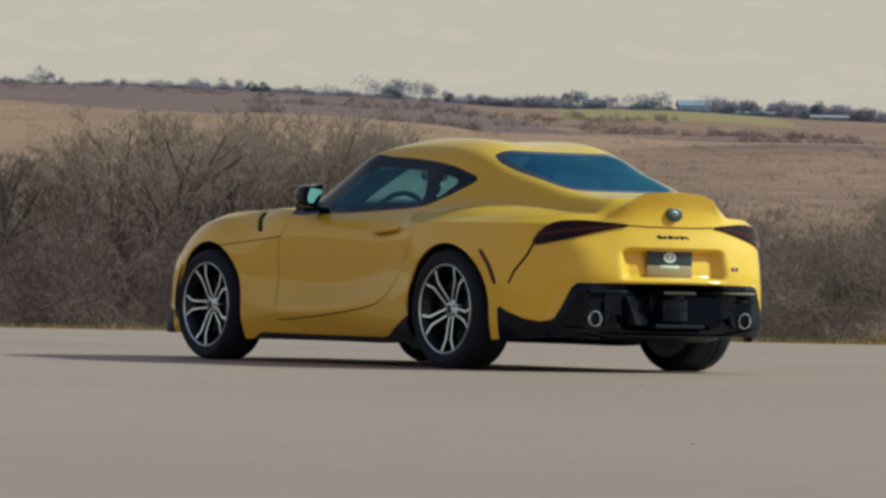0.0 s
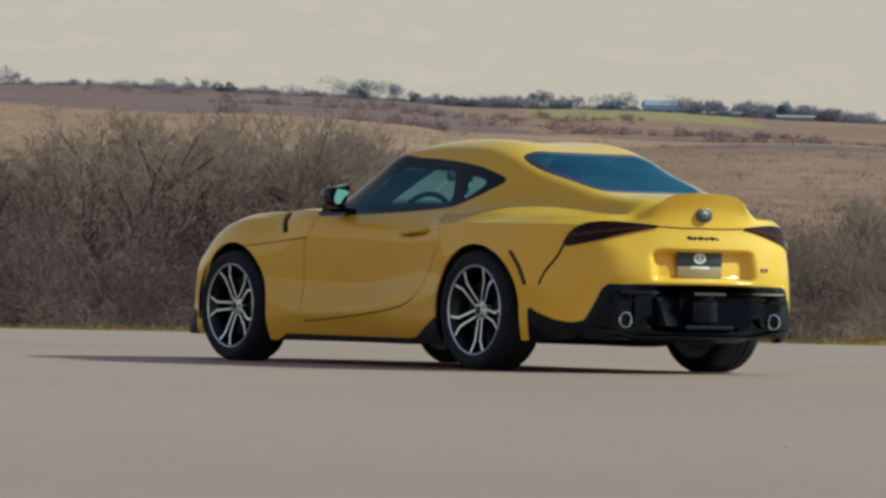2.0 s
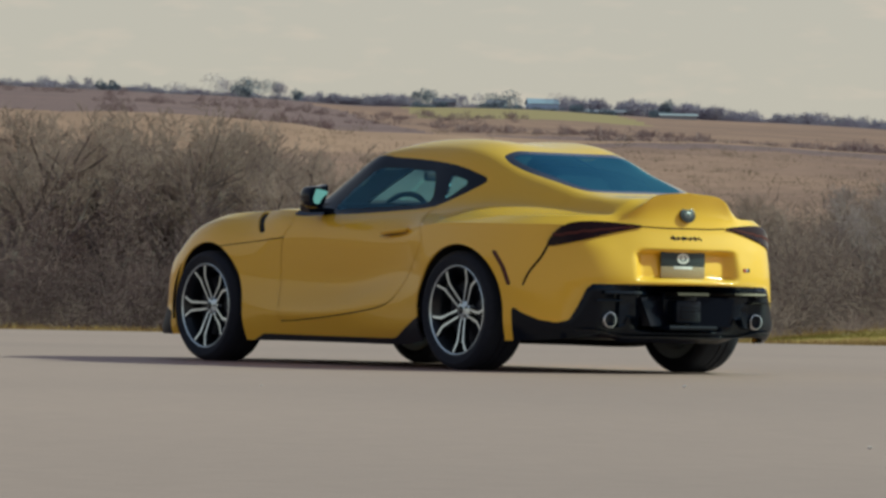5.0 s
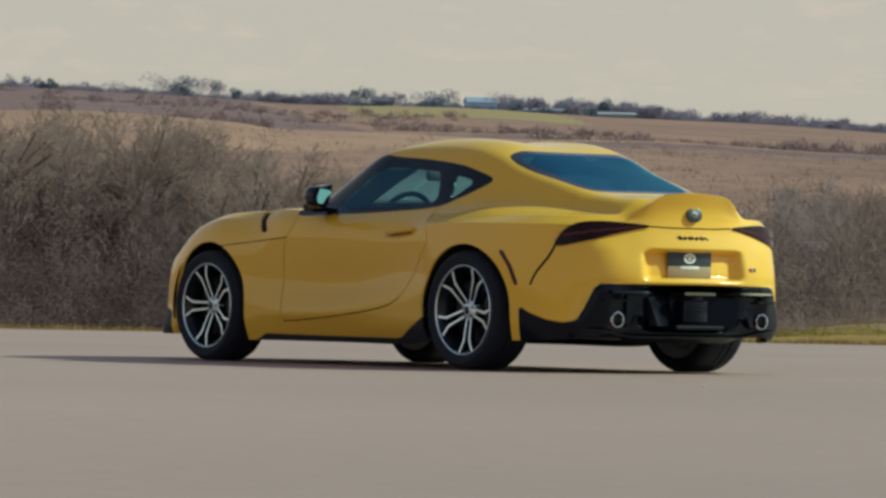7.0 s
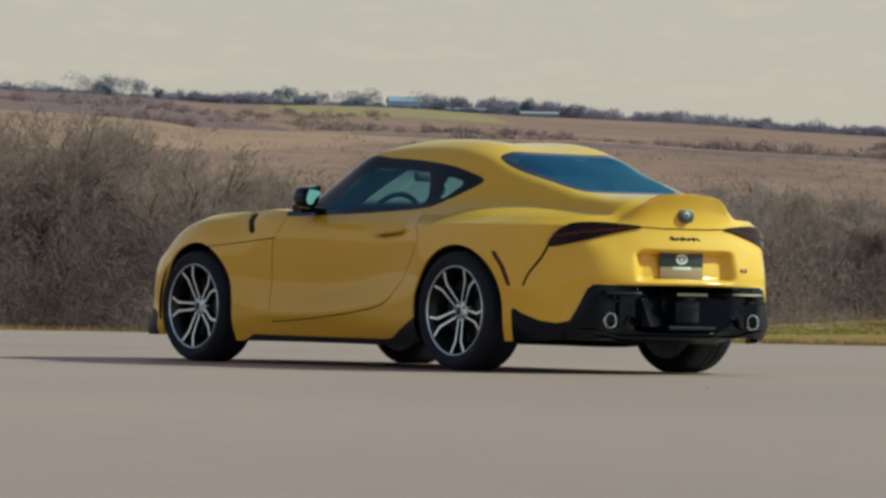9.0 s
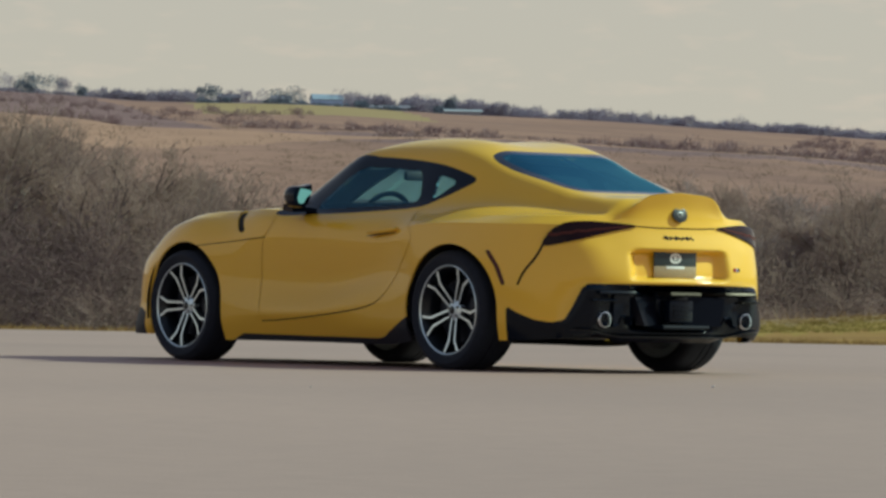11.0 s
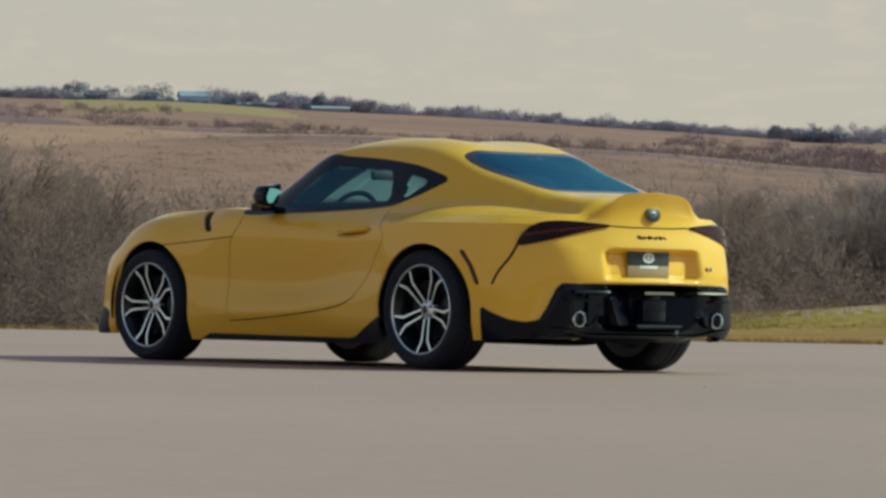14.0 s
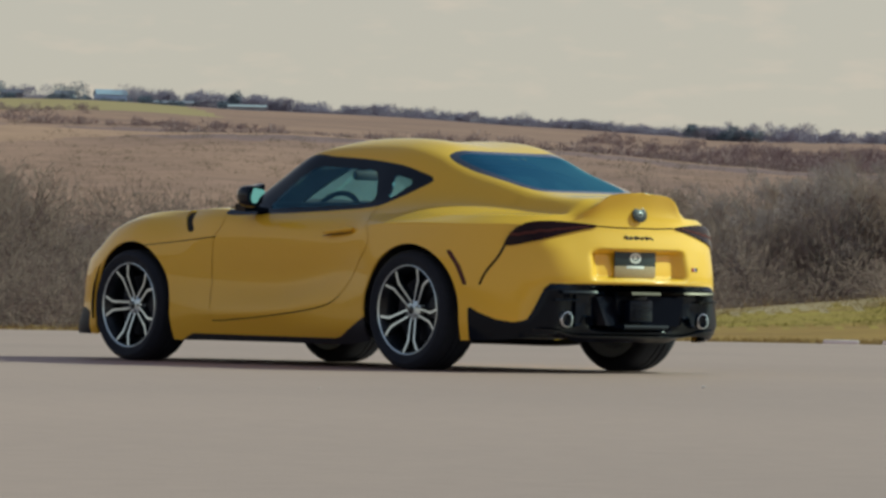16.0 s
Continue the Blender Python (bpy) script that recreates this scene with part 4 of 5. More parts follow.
# diffuser: ledges with a chamfer made to glint, recessed middle channel with its sloped cheeks, tail panels, lower lip,
# exhaust pipes
diff = new("diffuser")
diff.parent = car
tx = tail_point(0, 0.49)[0].x + 0.012
for sg in (1, -1):
    for y0, y1, z in ((0.175, 0.545, 0.438), (0.44, 0.565, 0.395)):
        bm = bmesh.new()
        secs = []
        for y in np.linspace(y0, y1, 8):
            q, n = tail_point(sg * y, 0.45, 0.0)
            k = 1.0 if z > 0.42 else 0.55
            secs.append([q + n * o + Vector((0, 0, z - 0.45 + h * k)) for o, h in ((-0.02, -0.010), (0.027, -0.009), (0.030, -0.002), (0.0240, 0.0085), (-0.02, 0.013))])
        loft(bm, secs)
        # lit and unlit side set by material: only the right ledge glints
        part("ledge", bm, DIFFBLACK if sg > 0 else SATINGLINT, diff, "black ledge whose edge glint is set by its material", angle=20)
    # panel under the long ledge, cut away below towards the pipe
    bm = bmesh.new()
    secs = []
    for y, zl in ((0.315, 0.262), (0.335, 0.262), (0.350, 0.300), (0.395, 0.305), (0.41, 0.262), (0.45, 0.250)):
        q, n = tail_point(sg * y, 0.40, 0.0)
        secs.append([q + n * o + Vector((0, 0, h - 0.40)) for o, h in ((-0.03, 0.432), (0.014, 0.430), (0.016, 0.42), (0.010, zl + 0.014), (0.018, zl + 0.004), (-0.03, zl))])
    loft(bm, secs)
    part("tail_panel", bm, DIFFBLACK, diff, "gloss black panel with a notch beside the pipe", angle=25)
    # cheek: a broad plane that slopes from the panel's inner edge into the channel
    bm = bmesh.new()
    loft(bm, [[(tx + 0.020, sg * 0.325, 0.415), (tx + 0.002, sg * 0.270, 0.262), (tx + 0.05, sg * 0.290, 0.262), (tx + 0.06, sg * 0.335, 0.415)],
              [(tx + 0.105, sg * 0.113, 0.425), (tx + 0.085, sg * 0.060, 0.262), (tx + 0.12, sg * 0.060, 0.262), (tx + 0.13, sg * 0.113, 0.425)]])
    part("cheek", bm, SATINGREY, diff, "satin grey sloped cheek of the middle channel", angle=20)
    bm = bmesh.new()
    c = Vector((-0.872, sg * 0.509 - 0.004, 0.2915))
    lathe(bm, [(0.0350, 0.12), (0.0358, 0.0), (0.0375, -0.004), (0.0412, -0.003), (0.0435, 0.002), (0.0445, 0.03), (0.0445, 0.14)], 36)
    bmesh.ops.transform(bm, matrix=Matrix.Translation(c) @ pose(0, 0, 0, 0, 0, -90), verts=bm.verts[:])
    e = part("exhaust_pipe", bm, CHROME, car, "chrome-ringed exhaust pipe")
    bm = bmesh.new()
    lathe(bm, [(0.001, 0.045), (0.0351, 0.045)], 24)
    bmesh.ops.transform(bm, matrix=Matrix.Translation(c) @ pose(0, 0, 0, 0, 0, -90), verts=bm.verts[:])
    part("bore", bm, GAP, e, "black disc set inside the pipe")
bm = bmesh.new()
box(bm, (tx + 0.105, 0, 0.345), (0.04, 0.235, 0.20), 0.008)
part("channel_back", bm, DIFFBLACK, diff, "gloss black back of the middle channel")
bm = bmesh.new()
box(bm, (tx + 0.055, 0, 0.340), (0.09, 0.172, 0.125), 0.012)
for zz in (0.310, 0.330, 0.350, 0.370):
    box(bm, (tx + 0.008, 0, zz), (0.012, 0.120, 0.009), 0.002)
part("fog_lamp_block", bm, DIFFBLACK, diff, "gloss black lamp block in the middle channel")
bm = bmesh.new()
loft(bm, [[(tx + 0.13, y, 0.424), (tx - 0.026, y, 0.425), (tx - 0.030, y, 0.430), (tx - 0.024, y, 0.444), (tx + 0.13, y, 0.449)] for y in np.linspace(-0.108, 0.108, 5)])
part("middle_ledge", bm, SATINGLINT, diff, "satin black ledge over the middle channel", angle=20)
bm = bmesh.new()
loft(bm, [[(tx + 0.12, y, 0.240), (tx - 0.030, y, 0.244), (tx - 0.035, y, 0.255), (tx - 0.031, y, 0.265), (tx + 0.12, y, 0.270)] for y in np.linspace(-0.165, 0.165, 5)])
part("channel_sill", bm, DIFFBLACK, diff, "gloss black sill of the middle channel", angle=20)
bm = bmesh.new()
secs = []
for y in np.linspace(-0.70, 0.70, 27):
    q, n = tail_point(y, 0.21, 0.0)
    up = 0.034 * smooth01(0.36, 0.62, abs(y))
    secs.append([(q.x + 0.10, y, 0.188 + up), (q.x - 0.022, y, 0.196 + up), (q.x - 0.026, y, 0.203 + up), (q.x - 0.018, y, 0.209 + up), (q.x + 0.10, y, 0.212 + up)])
loft(bm, secs)
part("lower_lip", bm, BLACK, diff, "gloss black lower lip")

# ---------------------------------------------------------------- the car: cabin
for y in (0.36, -0.36):
    seat = new("car_seat")
    seat.parent = car
    bm = bmesh.new()
    box(bm, (0.72, y, 0.42), (0.52, 0.50, 0.16), 0.05, None, 3)
    part("seat_cushion", bm, CABIN, seat)
    bm = bmesh.new()
    secs = []
    for t, w, d in ((0, 0.25, 0.09), (0.3, 0.26, 0.10), (0.6, 0.25, 0.09), (0.78, 0.15, 0.07), (0.84, 0.10, 0.06), (1.0, 0.09, 0.04)):
        z, x = 0.45 + 0.54 * t, 0.46 - 0.17 * t
        secs.append([(x + d * 0.5 * cos(a), y + w * np.sign(sin(a)) * abs(sin(a)) ** 0.7, z) for a in np.linspace(0, 2 * math.pi, 16, endpoint=False)])
    loft(bm, secs)
    part("seat_back", bm, CABIN, seat, "black bucket seat back with headrest")
bm = bmesh.new()
secs = []
for x, z, h in ((1.80, 0.915, 0.04), (1.66, 0.938, 0.05), (1.46, 0.950, 0.08), (1.36, 0.925, 0.12), (1.30, 0.72, 0.2)):
    secs.append([(x, y, z - (0.03 if abs(y) > 0.6 else 0)) for y in (-0.70, -0.35, 0, 0.35, 0.70)] + [(x, y, z - h - 0.1) for y in (0.70, 0, -0.70)])
loft(bm, secs)
part("dashboard", bm, CABIN, car, "black dashboard")
sw = new("steering_wheel")
sw.parent = car
bm = bmesh.new()
ring = []
for k in range(32):
    a = 2 * math.pi * k / 32
    ring.append([(0.0 + 0.016 * cos(b) * 0.8, (0.178 + 0.016 * sin(b)) * cos(a), (0.178 + 0.016 * sin(b)) * sin(a)) for b in np.linspace(0, 2 * math.pi, 8, endpoint=False)])
ring.append(ring[0])
loft(bm, ring, False)
bmesh.ops.transform(bm, matrix=Matrix.Translation((1.21, 0.385, 0.815)) @ pose(0, 0, 0, 0, -22), verts=bm.verts[:])
part("wheel_rim", bm, CABIN, sw)
bm = bmesh.new()
box(bm, (0.02, 0, 0), (0.05, 0.14, 0.12), 0.02)
box(bm, (0.02, 0.0, 0.0), (0.02, 0.32, 0.03), 0.006)
box(bm, (0.02, 0.0, -0.09), (0.02, 0.03, 0.16), 0.006)
bmesh.ops.transform(bm, matrix=Matrix.Translation((1.21, 0.385, 0.815)) @ pose(0, 0, 0, 0, -22), verts=bm.verts[:])
part("wheel_boss", bm, CABIN, sw)
bm = bmesh.new()
box(bm, (-0.012, -0.10, 0.05), (0.012, 0.075, 0.035), 0.005)
bmesh.ops.transform(bm, matrix=Matrix.Translation((1.21, 0.385, 0.815)) @ pose(0, 0, 0, 0, -22), verts=bm.verts[:])
part("spoke_trim", bm, ALLOY, sw, "bright silver spoke trim")
bm = bmesh.new()
loft(bm, [[(x, 0.42 + 0.15 * cos(a), 0.85 + h * sin(a)) for a in np.linspace(0, math.pi, 13)] for x, h in ((1.36, 0.06), (1.38, 0.078), (1.46, 0.078), (1.54, 0.05))])
part("instrument_hood", bm, CABIN, car, "black instrument hood")
bm = bmesh.new()
box(bm, (1.37, 0.02, 1.092), (0.035, 0.18, 0.055), 0.014)
box(bm, (1.41, 0.02, 1.13), (0.06, 0.02, 0.06), 0.006)
part("inside_mirror", bm, CABIN, car, "black rear-view mirror")
bm = bmesh.new()
box(bm, (-0.25, 0, 0.78), (0.9, 1.0, 0.03), 0.01)
box(bm, (0.24, 0, 0.60), (0.05, 1.1, 0.40), 0.02)
box(bm, (0.9, 0.0, 0.30), (1.9, 1.40, 0.06), 0.02)
for sg in (1, -1):
    box(bm, (0.95, sg * 0.675, 0.635), (1.2, 0.03, 0.57), 0.012)
part("cabin_lining", bm, CABIN, car, "black cabin lining")
for sg in (1, -1):
    bm = bmesh.new()
    secs = []
    for x, z, y in ((1.60, 0.880, 0.690), (1.50, 0.960, 0.640), (1.38, 1.040, 0.585), (1.25, 1.115, 0.530)):
        deep = 0.37 - 0.2 * (z - 0.88)
        secs.append([(x, sg * y, z), (x - deep, sg * (y - 0.012), z), (x - deep, sg * (y - 0.035), z), (x, sg * (y - 0.035), z)])
    loft(bm, secs)
    part("pillar_trim", bm, CABIN, car, "black windscreen pillar trim")

# ---------------------------------------------------------------- ground
PIVOT = Vector((-21.5, 17.6, 0))
EYE_Z = 0.39


def place(A, r, z=0.0):
    """A point at heading A (degrees to the left of +y) and distance r from the middle of the camera's way."""
    a = radians(A)
    return Vector((PIVOT.x - r * sin(a), PIVOT.y + r * cos(a), z))


crest1 = curve([(-150, 1.40), (-137, 1.48), (-134.9, 1.56), (-134, 1.61), (-132.7, 1.68), (-130.4, 1.79), (-129, 1.835), (-127.5, 1.86), (-126.2, 1.88), (-125.3, 1.91), (-124.6, 1.99), (-122.7, 2.04), (-120, 2.0), (-110, 1.95)])
crest2 = curve([(-150, 1.75), (-136.3, 1.85), (-134.2, 1.89), (-133, 1.96), (-131.2, 2.05), (-130, 2.09), (-128.8, 2.13), (-127.5, 2.185), (-125.6, 2.20), (-124.8, 2.235), (-123.4, 2.29), (-121, 2.34), (-110, 2.34)])
BANK = [(-160, 0.5), (-136.6, 0.17), (-135.5, 0.03), (-134.7, -0.04), (-133.2, -0.14), (-132, -0.22), (-131.1, -0.30), (-130.1, -0.42), (-128.5, -0.75), (-126, -1.2), (-110, -1.4)]


def bank(A):
    k = BANK
    return np.interp(A, [q[0] for q in k], [q[1] for q in k])



def terrain(A, r):
    """Height of the land at heading A and distance r (arrays)."""
    A = (np.asarray(A, float) + 180) % 360 - 180
    A = np.clip(A, -150, -110)
    tan = lambda e: np.tan(np.radians(e))
    z_edge = -0.27
    zb = EYE_Z + 170 * tan(bank(A))
    zv = np.minimum(-3.2, zb - 1.5)
    z1 = EYE_Z + 740 * tan(crest1(A))
    z2 = EYE_Z + 1700 * tan(crest2(A))
    knots_r = [0, 40, 82, 95, 168, 215, 300, 740, 820, 1700, 1800, 3000, 4800]
    knots = [0 * A, 0 * A, 0 * A + z_edge, z_edge + 0.12 * (zb - z_edge), zb, zv, zv + 3.0, z1, z1 + 1.2, z2, z2 - 1, z2 - 40, z2 - 60]
    z = np.zeros_like(A + r)
    r = np.broadcast_to(r, z.shape)
    ks = [np.broadcast_to(k, z.shape) for k in knots]
    for i in range(len(knots_r) - 1):
        t = np.clip((r - knots_r[i]) / (knots_r[i + 1] - knots_r[i]), 0, 1)
        s = t if knots_r[i] >= 820 else t * t * (3 - 2 * t) * 0.6 + t * 0.4
        if i == 1:
            s = t * t * (1.5 - 0.5 * t)
        z = np.where((r >= knots_r[i]) & (r <= knots_r[i + 1]), ks[i] + (ks[i + 1] - ks[i]) * s, z)
    return z


def ground_z(A, r):
    return float(terrain(np.array([A]), np.array([float(r)]))[0])


EDGE_R = lambda A: 80.5 + 1.2 * np.sin(np.asarray(A) * 1.7) + 0.5 * np.sin(np.asarray(A) * 9.1)
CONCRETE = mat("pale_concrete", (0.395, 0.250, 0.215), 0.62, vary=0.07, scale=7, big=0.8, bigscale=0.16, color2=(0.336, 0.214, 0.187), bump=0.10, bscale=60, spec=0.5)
DRY = mat("dry_grass_field", (0.322, 0.177, 0.137), 0.95, vary=0.24, scale=0.16, big=1.0, bigscale=0.018, color2=(0.237, 0.130, 0.109), spec=0.1)
SCRUB = mat("brown_scrubland", (0.229, 0.132, 0.130), 0.95, vary=0.32, scale=0.45, big=0.9, bigscale=0.02, color2=(0.176, 0.104, 0.109), spec=0.1)
PALE = mat("pale_stubble", (0.379, 0.210, 0.154), 0.95, vary=0.16, scale=0.16, big=0.9, bigscale=0.014, color2=(0.298, 0.165, 0.122), spec=0.1)
GREEN = mat("winter_green_field", (0.313, 0.220, 0.113), 0.95, vary=0.12, scale=0.05, big=0.7, bigscale=0.008, color2=(0.337, 0.230, 0.123), spec=0.1)
VERGE = mat("verge_grass", (0.328, 0.222, 0.049), 0.95, vary=0.35, scale=1.6, big=1.0, bigscale=0.16, color2=(0.271, 0.157, 0.054), spec=0.1, bump=0.6, bscale=6)
VERGETAN = mat("dry_verge", (0.337, 0.187, 0.057), 0.95, vary=0.30, scale=1.2, big=0.9, bigscale=0.15, color2=(0.246, 0.130, 0.047), spec=0.1, bump=0.6, bscale=6)
VERGESTRAW = mat("straw_verge", (0.408, 0.281, 0.176), 0.95, vary=0.30, scale=1.0, big=0.9, bigscale=0.2, color2=(0.300, 0.195, 0.109), spec=0.1, bump=0.6, bscale=6)


def sheet(name, As, Rs, mats, pick, label, zadd=0.0, trim=None):
    V, F, M = [], [], []
    AA, RR = np.meshgrid(As, Rs, indexing="ij")
    if trim is not None:
        RR = np.minimum(RR, trim(AA))
    Z = terrain(AA, RR) + zadd
    rough = np.where(RR > 100, np.clip((RR - 100) / 400, 0, 1), 0)
    Z = Z + rough * (0.3 * np.sin(AA * 1.3 + RR * 0.006) * np.sin(RR * 0.009 + AA * 0.6))
    X = PIVOT.x - RR * np.sin(np.radians(AA))
    Y = PIVOT.y + RR * np.cos(np.radians(AA))
    n, m = AA.shape
    idx = np.arange(n * m).reshape(n, m)
    closed = np.vstack([idx, idx[:1]])
    F = np.stack([closed[:-1, :-1], closed[:-1, 1:], closed[1:, 1:], closed[1:, :-1]], 2).reshape(-1, 4)
    me = bpy.data.meshes.new(name)
    me.from_pydata(np.stack([X, Y, Z], 2).reshape(-1, 3).tolist(), [], F.tolist())
    for q in mats:
        me.materials.append(q)
    if pick is not None:
        A2, R2 = np.vstack([AA, AA[:1]]), np.vstack([RR, RR[:1]])
        me.polygons.foreach_set("material_index", pick((A2[:-1, :-1] + A2[1:, 1:]) / 2, (R2[:-1, :-1] + R2[1:, 1:]) / 2).ravel().astype(int))
    me.polygons.foreach_set("use_smooth", [True] * len(me.polygons))
    if len(me.polygons) and me.polygons[0].normal.z < 0:
        me.flip_normals()
    o = new(name, me)
    return tagged(o, label, "ground", kind="structure")


HEAD = np.r_[np.arange(-142, -114, 0.1), np.arange(-114, 218, 4.0)]


def field(A, r):
    """Which cover grows where: 0 dry grass, 1 scrub, 2 pale stubble, 3 green field, 4 verge, 5 dry verge, 6 straw."""
    w = 7 * np.sin(A * 2.3) + 4 * np.sin(A * 7.7)
    lift = (np.degrees(np.arctan2(terrain(A, r) - EYE_Z, r)) + 0.47) / np.maximum(bank(A) + 0.47, 0.02) + 0.06 * np.sin(A * 13) + 0.05 * np.sin(A * 31 + r * 0.2)
    k = np.where(r < 205, np.where(lift < 0.50, 5, np.where(lift < 0.86, 4, 6)), 1)
    k = np.where((r < 205) & (r > 165), 6, k)
    k = np.where((r < 205) & (A > -130.2), 5, k)
    k = np.where((r > 430 + 3 * w) & (r <= 650 + w), 0, k)
    k = np.where((r > 690 + 0.6 * w - 130 * smooth01(-130, -123, A)) & (r <= 770), 2, k)
    k = np.where((r > 770) & (r <= 960 + w), 1, k)
    k = np.where((r > 960 + w) & (r <= 1180 + w), 0, k)
    k = np.where((r > 1180 + w) & (r <= 1640), 0, k)
    k = np.where((r > 1290 + 15 * np.sin(A * 2)) & (r <= 1640) & (A < -126.0 - (1650 - r) * 0.0006) & (A > -129.0 + (r - 1190) * 0.0012), 3, k)
    k = np.where((r > 560 + 2 * w) & (A > -124.9), 2, k)
    k = np.where((r > np.interp(A, [-125, -123, -121, -119], [845, 900, 1050, 1220])) & (r < np.interp(A, [-127, -125.7, -124.6], [840, 1150, 1800]) + 4 * w), 1, k)
    k = np.where(r > 1640, 1, k)
    return k


RS = np.r_[0, 20, 40, 55, 70, np.arange(78, 110, 1.0), np.arange(110, 220, 2), np.arange(220, 400, 10), np.arange(400, 790, 3), np.arange(790, 1720, 12), 1760, 1800, 2200, 3000, 4000, 4800]
sheet("ground", HEAD, RS, [DRY, SCRUB, PALE, GREEN, VERGE, VERGETAN, VERGESTRAW], field, "rolling dry winter farmland with pale fields", -0.02)
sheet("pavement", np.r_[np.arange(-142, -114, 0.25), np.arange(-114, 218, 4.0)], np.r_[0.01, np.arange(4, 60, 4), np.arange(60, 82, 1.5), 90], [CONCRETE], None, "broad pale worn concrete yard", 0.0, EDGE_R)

# ---------------------------------------------------------------- leafless trees and brush
BARK = mat("grey_brown_bark", (0.173, 0.133, 0.122), 0.9, vary=0.3, scale=1.5, rnd=0.18, spec=0.2)
TWIG = mat("bare_twigs", (0.372, 0.263, 0.226), 0.9, vary=0.2, scale=0.5, rnd=0.16, spec=0.2, thin=0.45)
BRUSH = mat("grey_brush", (0.157, 0.110, 0.094), 0.92, vary=0.25, scale=0.25, rnd=0.2, spec=0.15, thin=0.45)
PALEBARK = mat("pale_bark", (0.277, 0.224, 0.209), 0.9, vary=0.3, scale=1.5, rnd=0.18, spec=0.2)
PALETWIG = mat("pale_twigs", (0.387, 0.294, 0.284), 0.9, vary=0.2, scale=0.5, rnd=0.16, spec=0.2, thin=0.45)
MIDBRUSH = mat("hollow_brush", (0.293, 0.203, 0.176), 0.92, vary=0.3, scale=0.35, big=0.9, bigscale=0.12, color2=(0.197, 0.134, 0.121), spec=0.1, thin=0.45)
SOFTBRUSH = mat("soft_brush", (0.239, 0.159, 0.147), 0.92, vary=0.32, scale=0.35, big=0.9, bigscale=0.10, color2=(0.151, 0.102, 0.107), spec=0.1, thin=0.45)
TAUPE = mat("taupe_brush", (0.342, 0.237, 0.204), 0.92, vary=0.28, scale=0.3, rnd=0.2, spec=0.15, thin=0.45)
SLOPESCRUB = mat("slope_scrub", (0.166, 0.120, 0.087), 0.95, vary=0.3, scale=0.2, spec=0.1, thin=0.45)
UPBRUSH = mat("upper_brush", (0.147, 0.106, 0.093), 0.92, vary=0.4, scale=0.3, big=0.9, bigscale=0.08, color2=(0.128, 0.092, 0.078), spec=0.1, thin=0.45)
RUST = mat("rusty_brush", (0.184, 0.120, 0.099), 0.92, vary=0.3, scale=0.5, rnd=0.22, spec=0.15, thin=0.45)
# no haze in the air: its pale blue-grey is mixed into these colours
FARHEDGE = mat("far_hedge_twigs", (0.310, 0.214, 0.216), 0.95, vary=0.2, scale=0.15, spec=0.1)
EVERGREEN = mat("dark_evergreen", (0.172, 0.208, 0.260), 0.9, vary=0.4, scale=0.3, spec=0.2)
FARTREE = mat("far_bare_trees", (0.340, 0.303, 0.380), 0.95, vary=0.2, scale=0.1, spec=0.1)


class Mesher:
    def __init__(self):
        self.V, self.F = [], []

    def limb(self, p, q, r0, r1, sides=4):
        d = (q - p).normalized()
        u = d.orthogonal().normalized()
        v = d.cross(u)
        k = len(self.V)
        for c, r in ((p, r0), (q, r1)):
            for s in range(sides):
                a = 2 * math.pi * s / sides
                self.V.append(tuple(c + (u * cos(a) + v * sin(a)) * r))
        for s in range(sides):
            t = (s + 1) % sides
            self.F.append((k + s, k + t, k + sides + t, k + sides + s))

    def twig(self, p, q, w, rng):
        d = q - p
        u = d.cross(Vector((rng.uniform(-1, 1), rng.uniform(-1, 1), rng.uniform(-1, 1))))
        if u.length < 1e-6:
            return
        u = u.normalized() * w
        k = len(self.V)
        self.V += [tuple(p - u), tuple(p + u), tuple(q)]
        self.F.append((k, k + 1, k + 2))

    def mesh(self, name, material):
        me = bpy.data.meshes.new(name)
        me.from_pydata(self.V, [], self.F)
        me.materials.append(material)
        return me


def grow(wood, fine, p, d, length, radius, level, rng, spread, counts):
    """One limb and all that grows from it."""
    steps = 4 if level < 2 else 2
    at = [p]
    lift = (0.0, 0.10, 0.08, 0.05, 0.03, 0.0)[level]
    for s in range(steps):
        d = (d + Vector((rng.gauss(0, 0.13), rng.gauss(0, 0.13), lift + rng.gauss(0, 0.07)))).normalized()
        q = at[-1] + d * length / steps
        r0, r1 = radius * (1 - 0.45 * s / steps), radius * (1 - 0.45 * (s + 1) / steps)
        if level < 3:
            wood.limb(at[-1], q, r0, r1, 5 if level == 0 else 3)
        else:
            fine.twig(at[-1], q + d * 0.05, max(r0 * 0.8, 0.0065), rng)
        at.append(q)
    if level == len(counts):
        return
    for k in range(counts[level]):
        f = rng.uniform(0.30, 1.0) if level else rng.uniform(0.35, 1.0)
        i = min(int(f * steps), steps - 1)
        base = at[i].lerp(at[i + 1], f * steps - i)
        a = rng.uniform(0, 2 * math.pi)
        u = d.orthogonal().normalized()
        v = d.cross(u)
        nd = (d + (u * cos(a) + v * sin(a)) * rng.uniform(0.5, 1.0) * spread).normalized()
        grow(wood, fine, base, nd, length * rng.uniform(0.52, 0.70) * (1.15 - 0.3 * f) * (0.75 if level > 2 else 1.0), radius * 0.43, level + 1, rng, spread, counts)


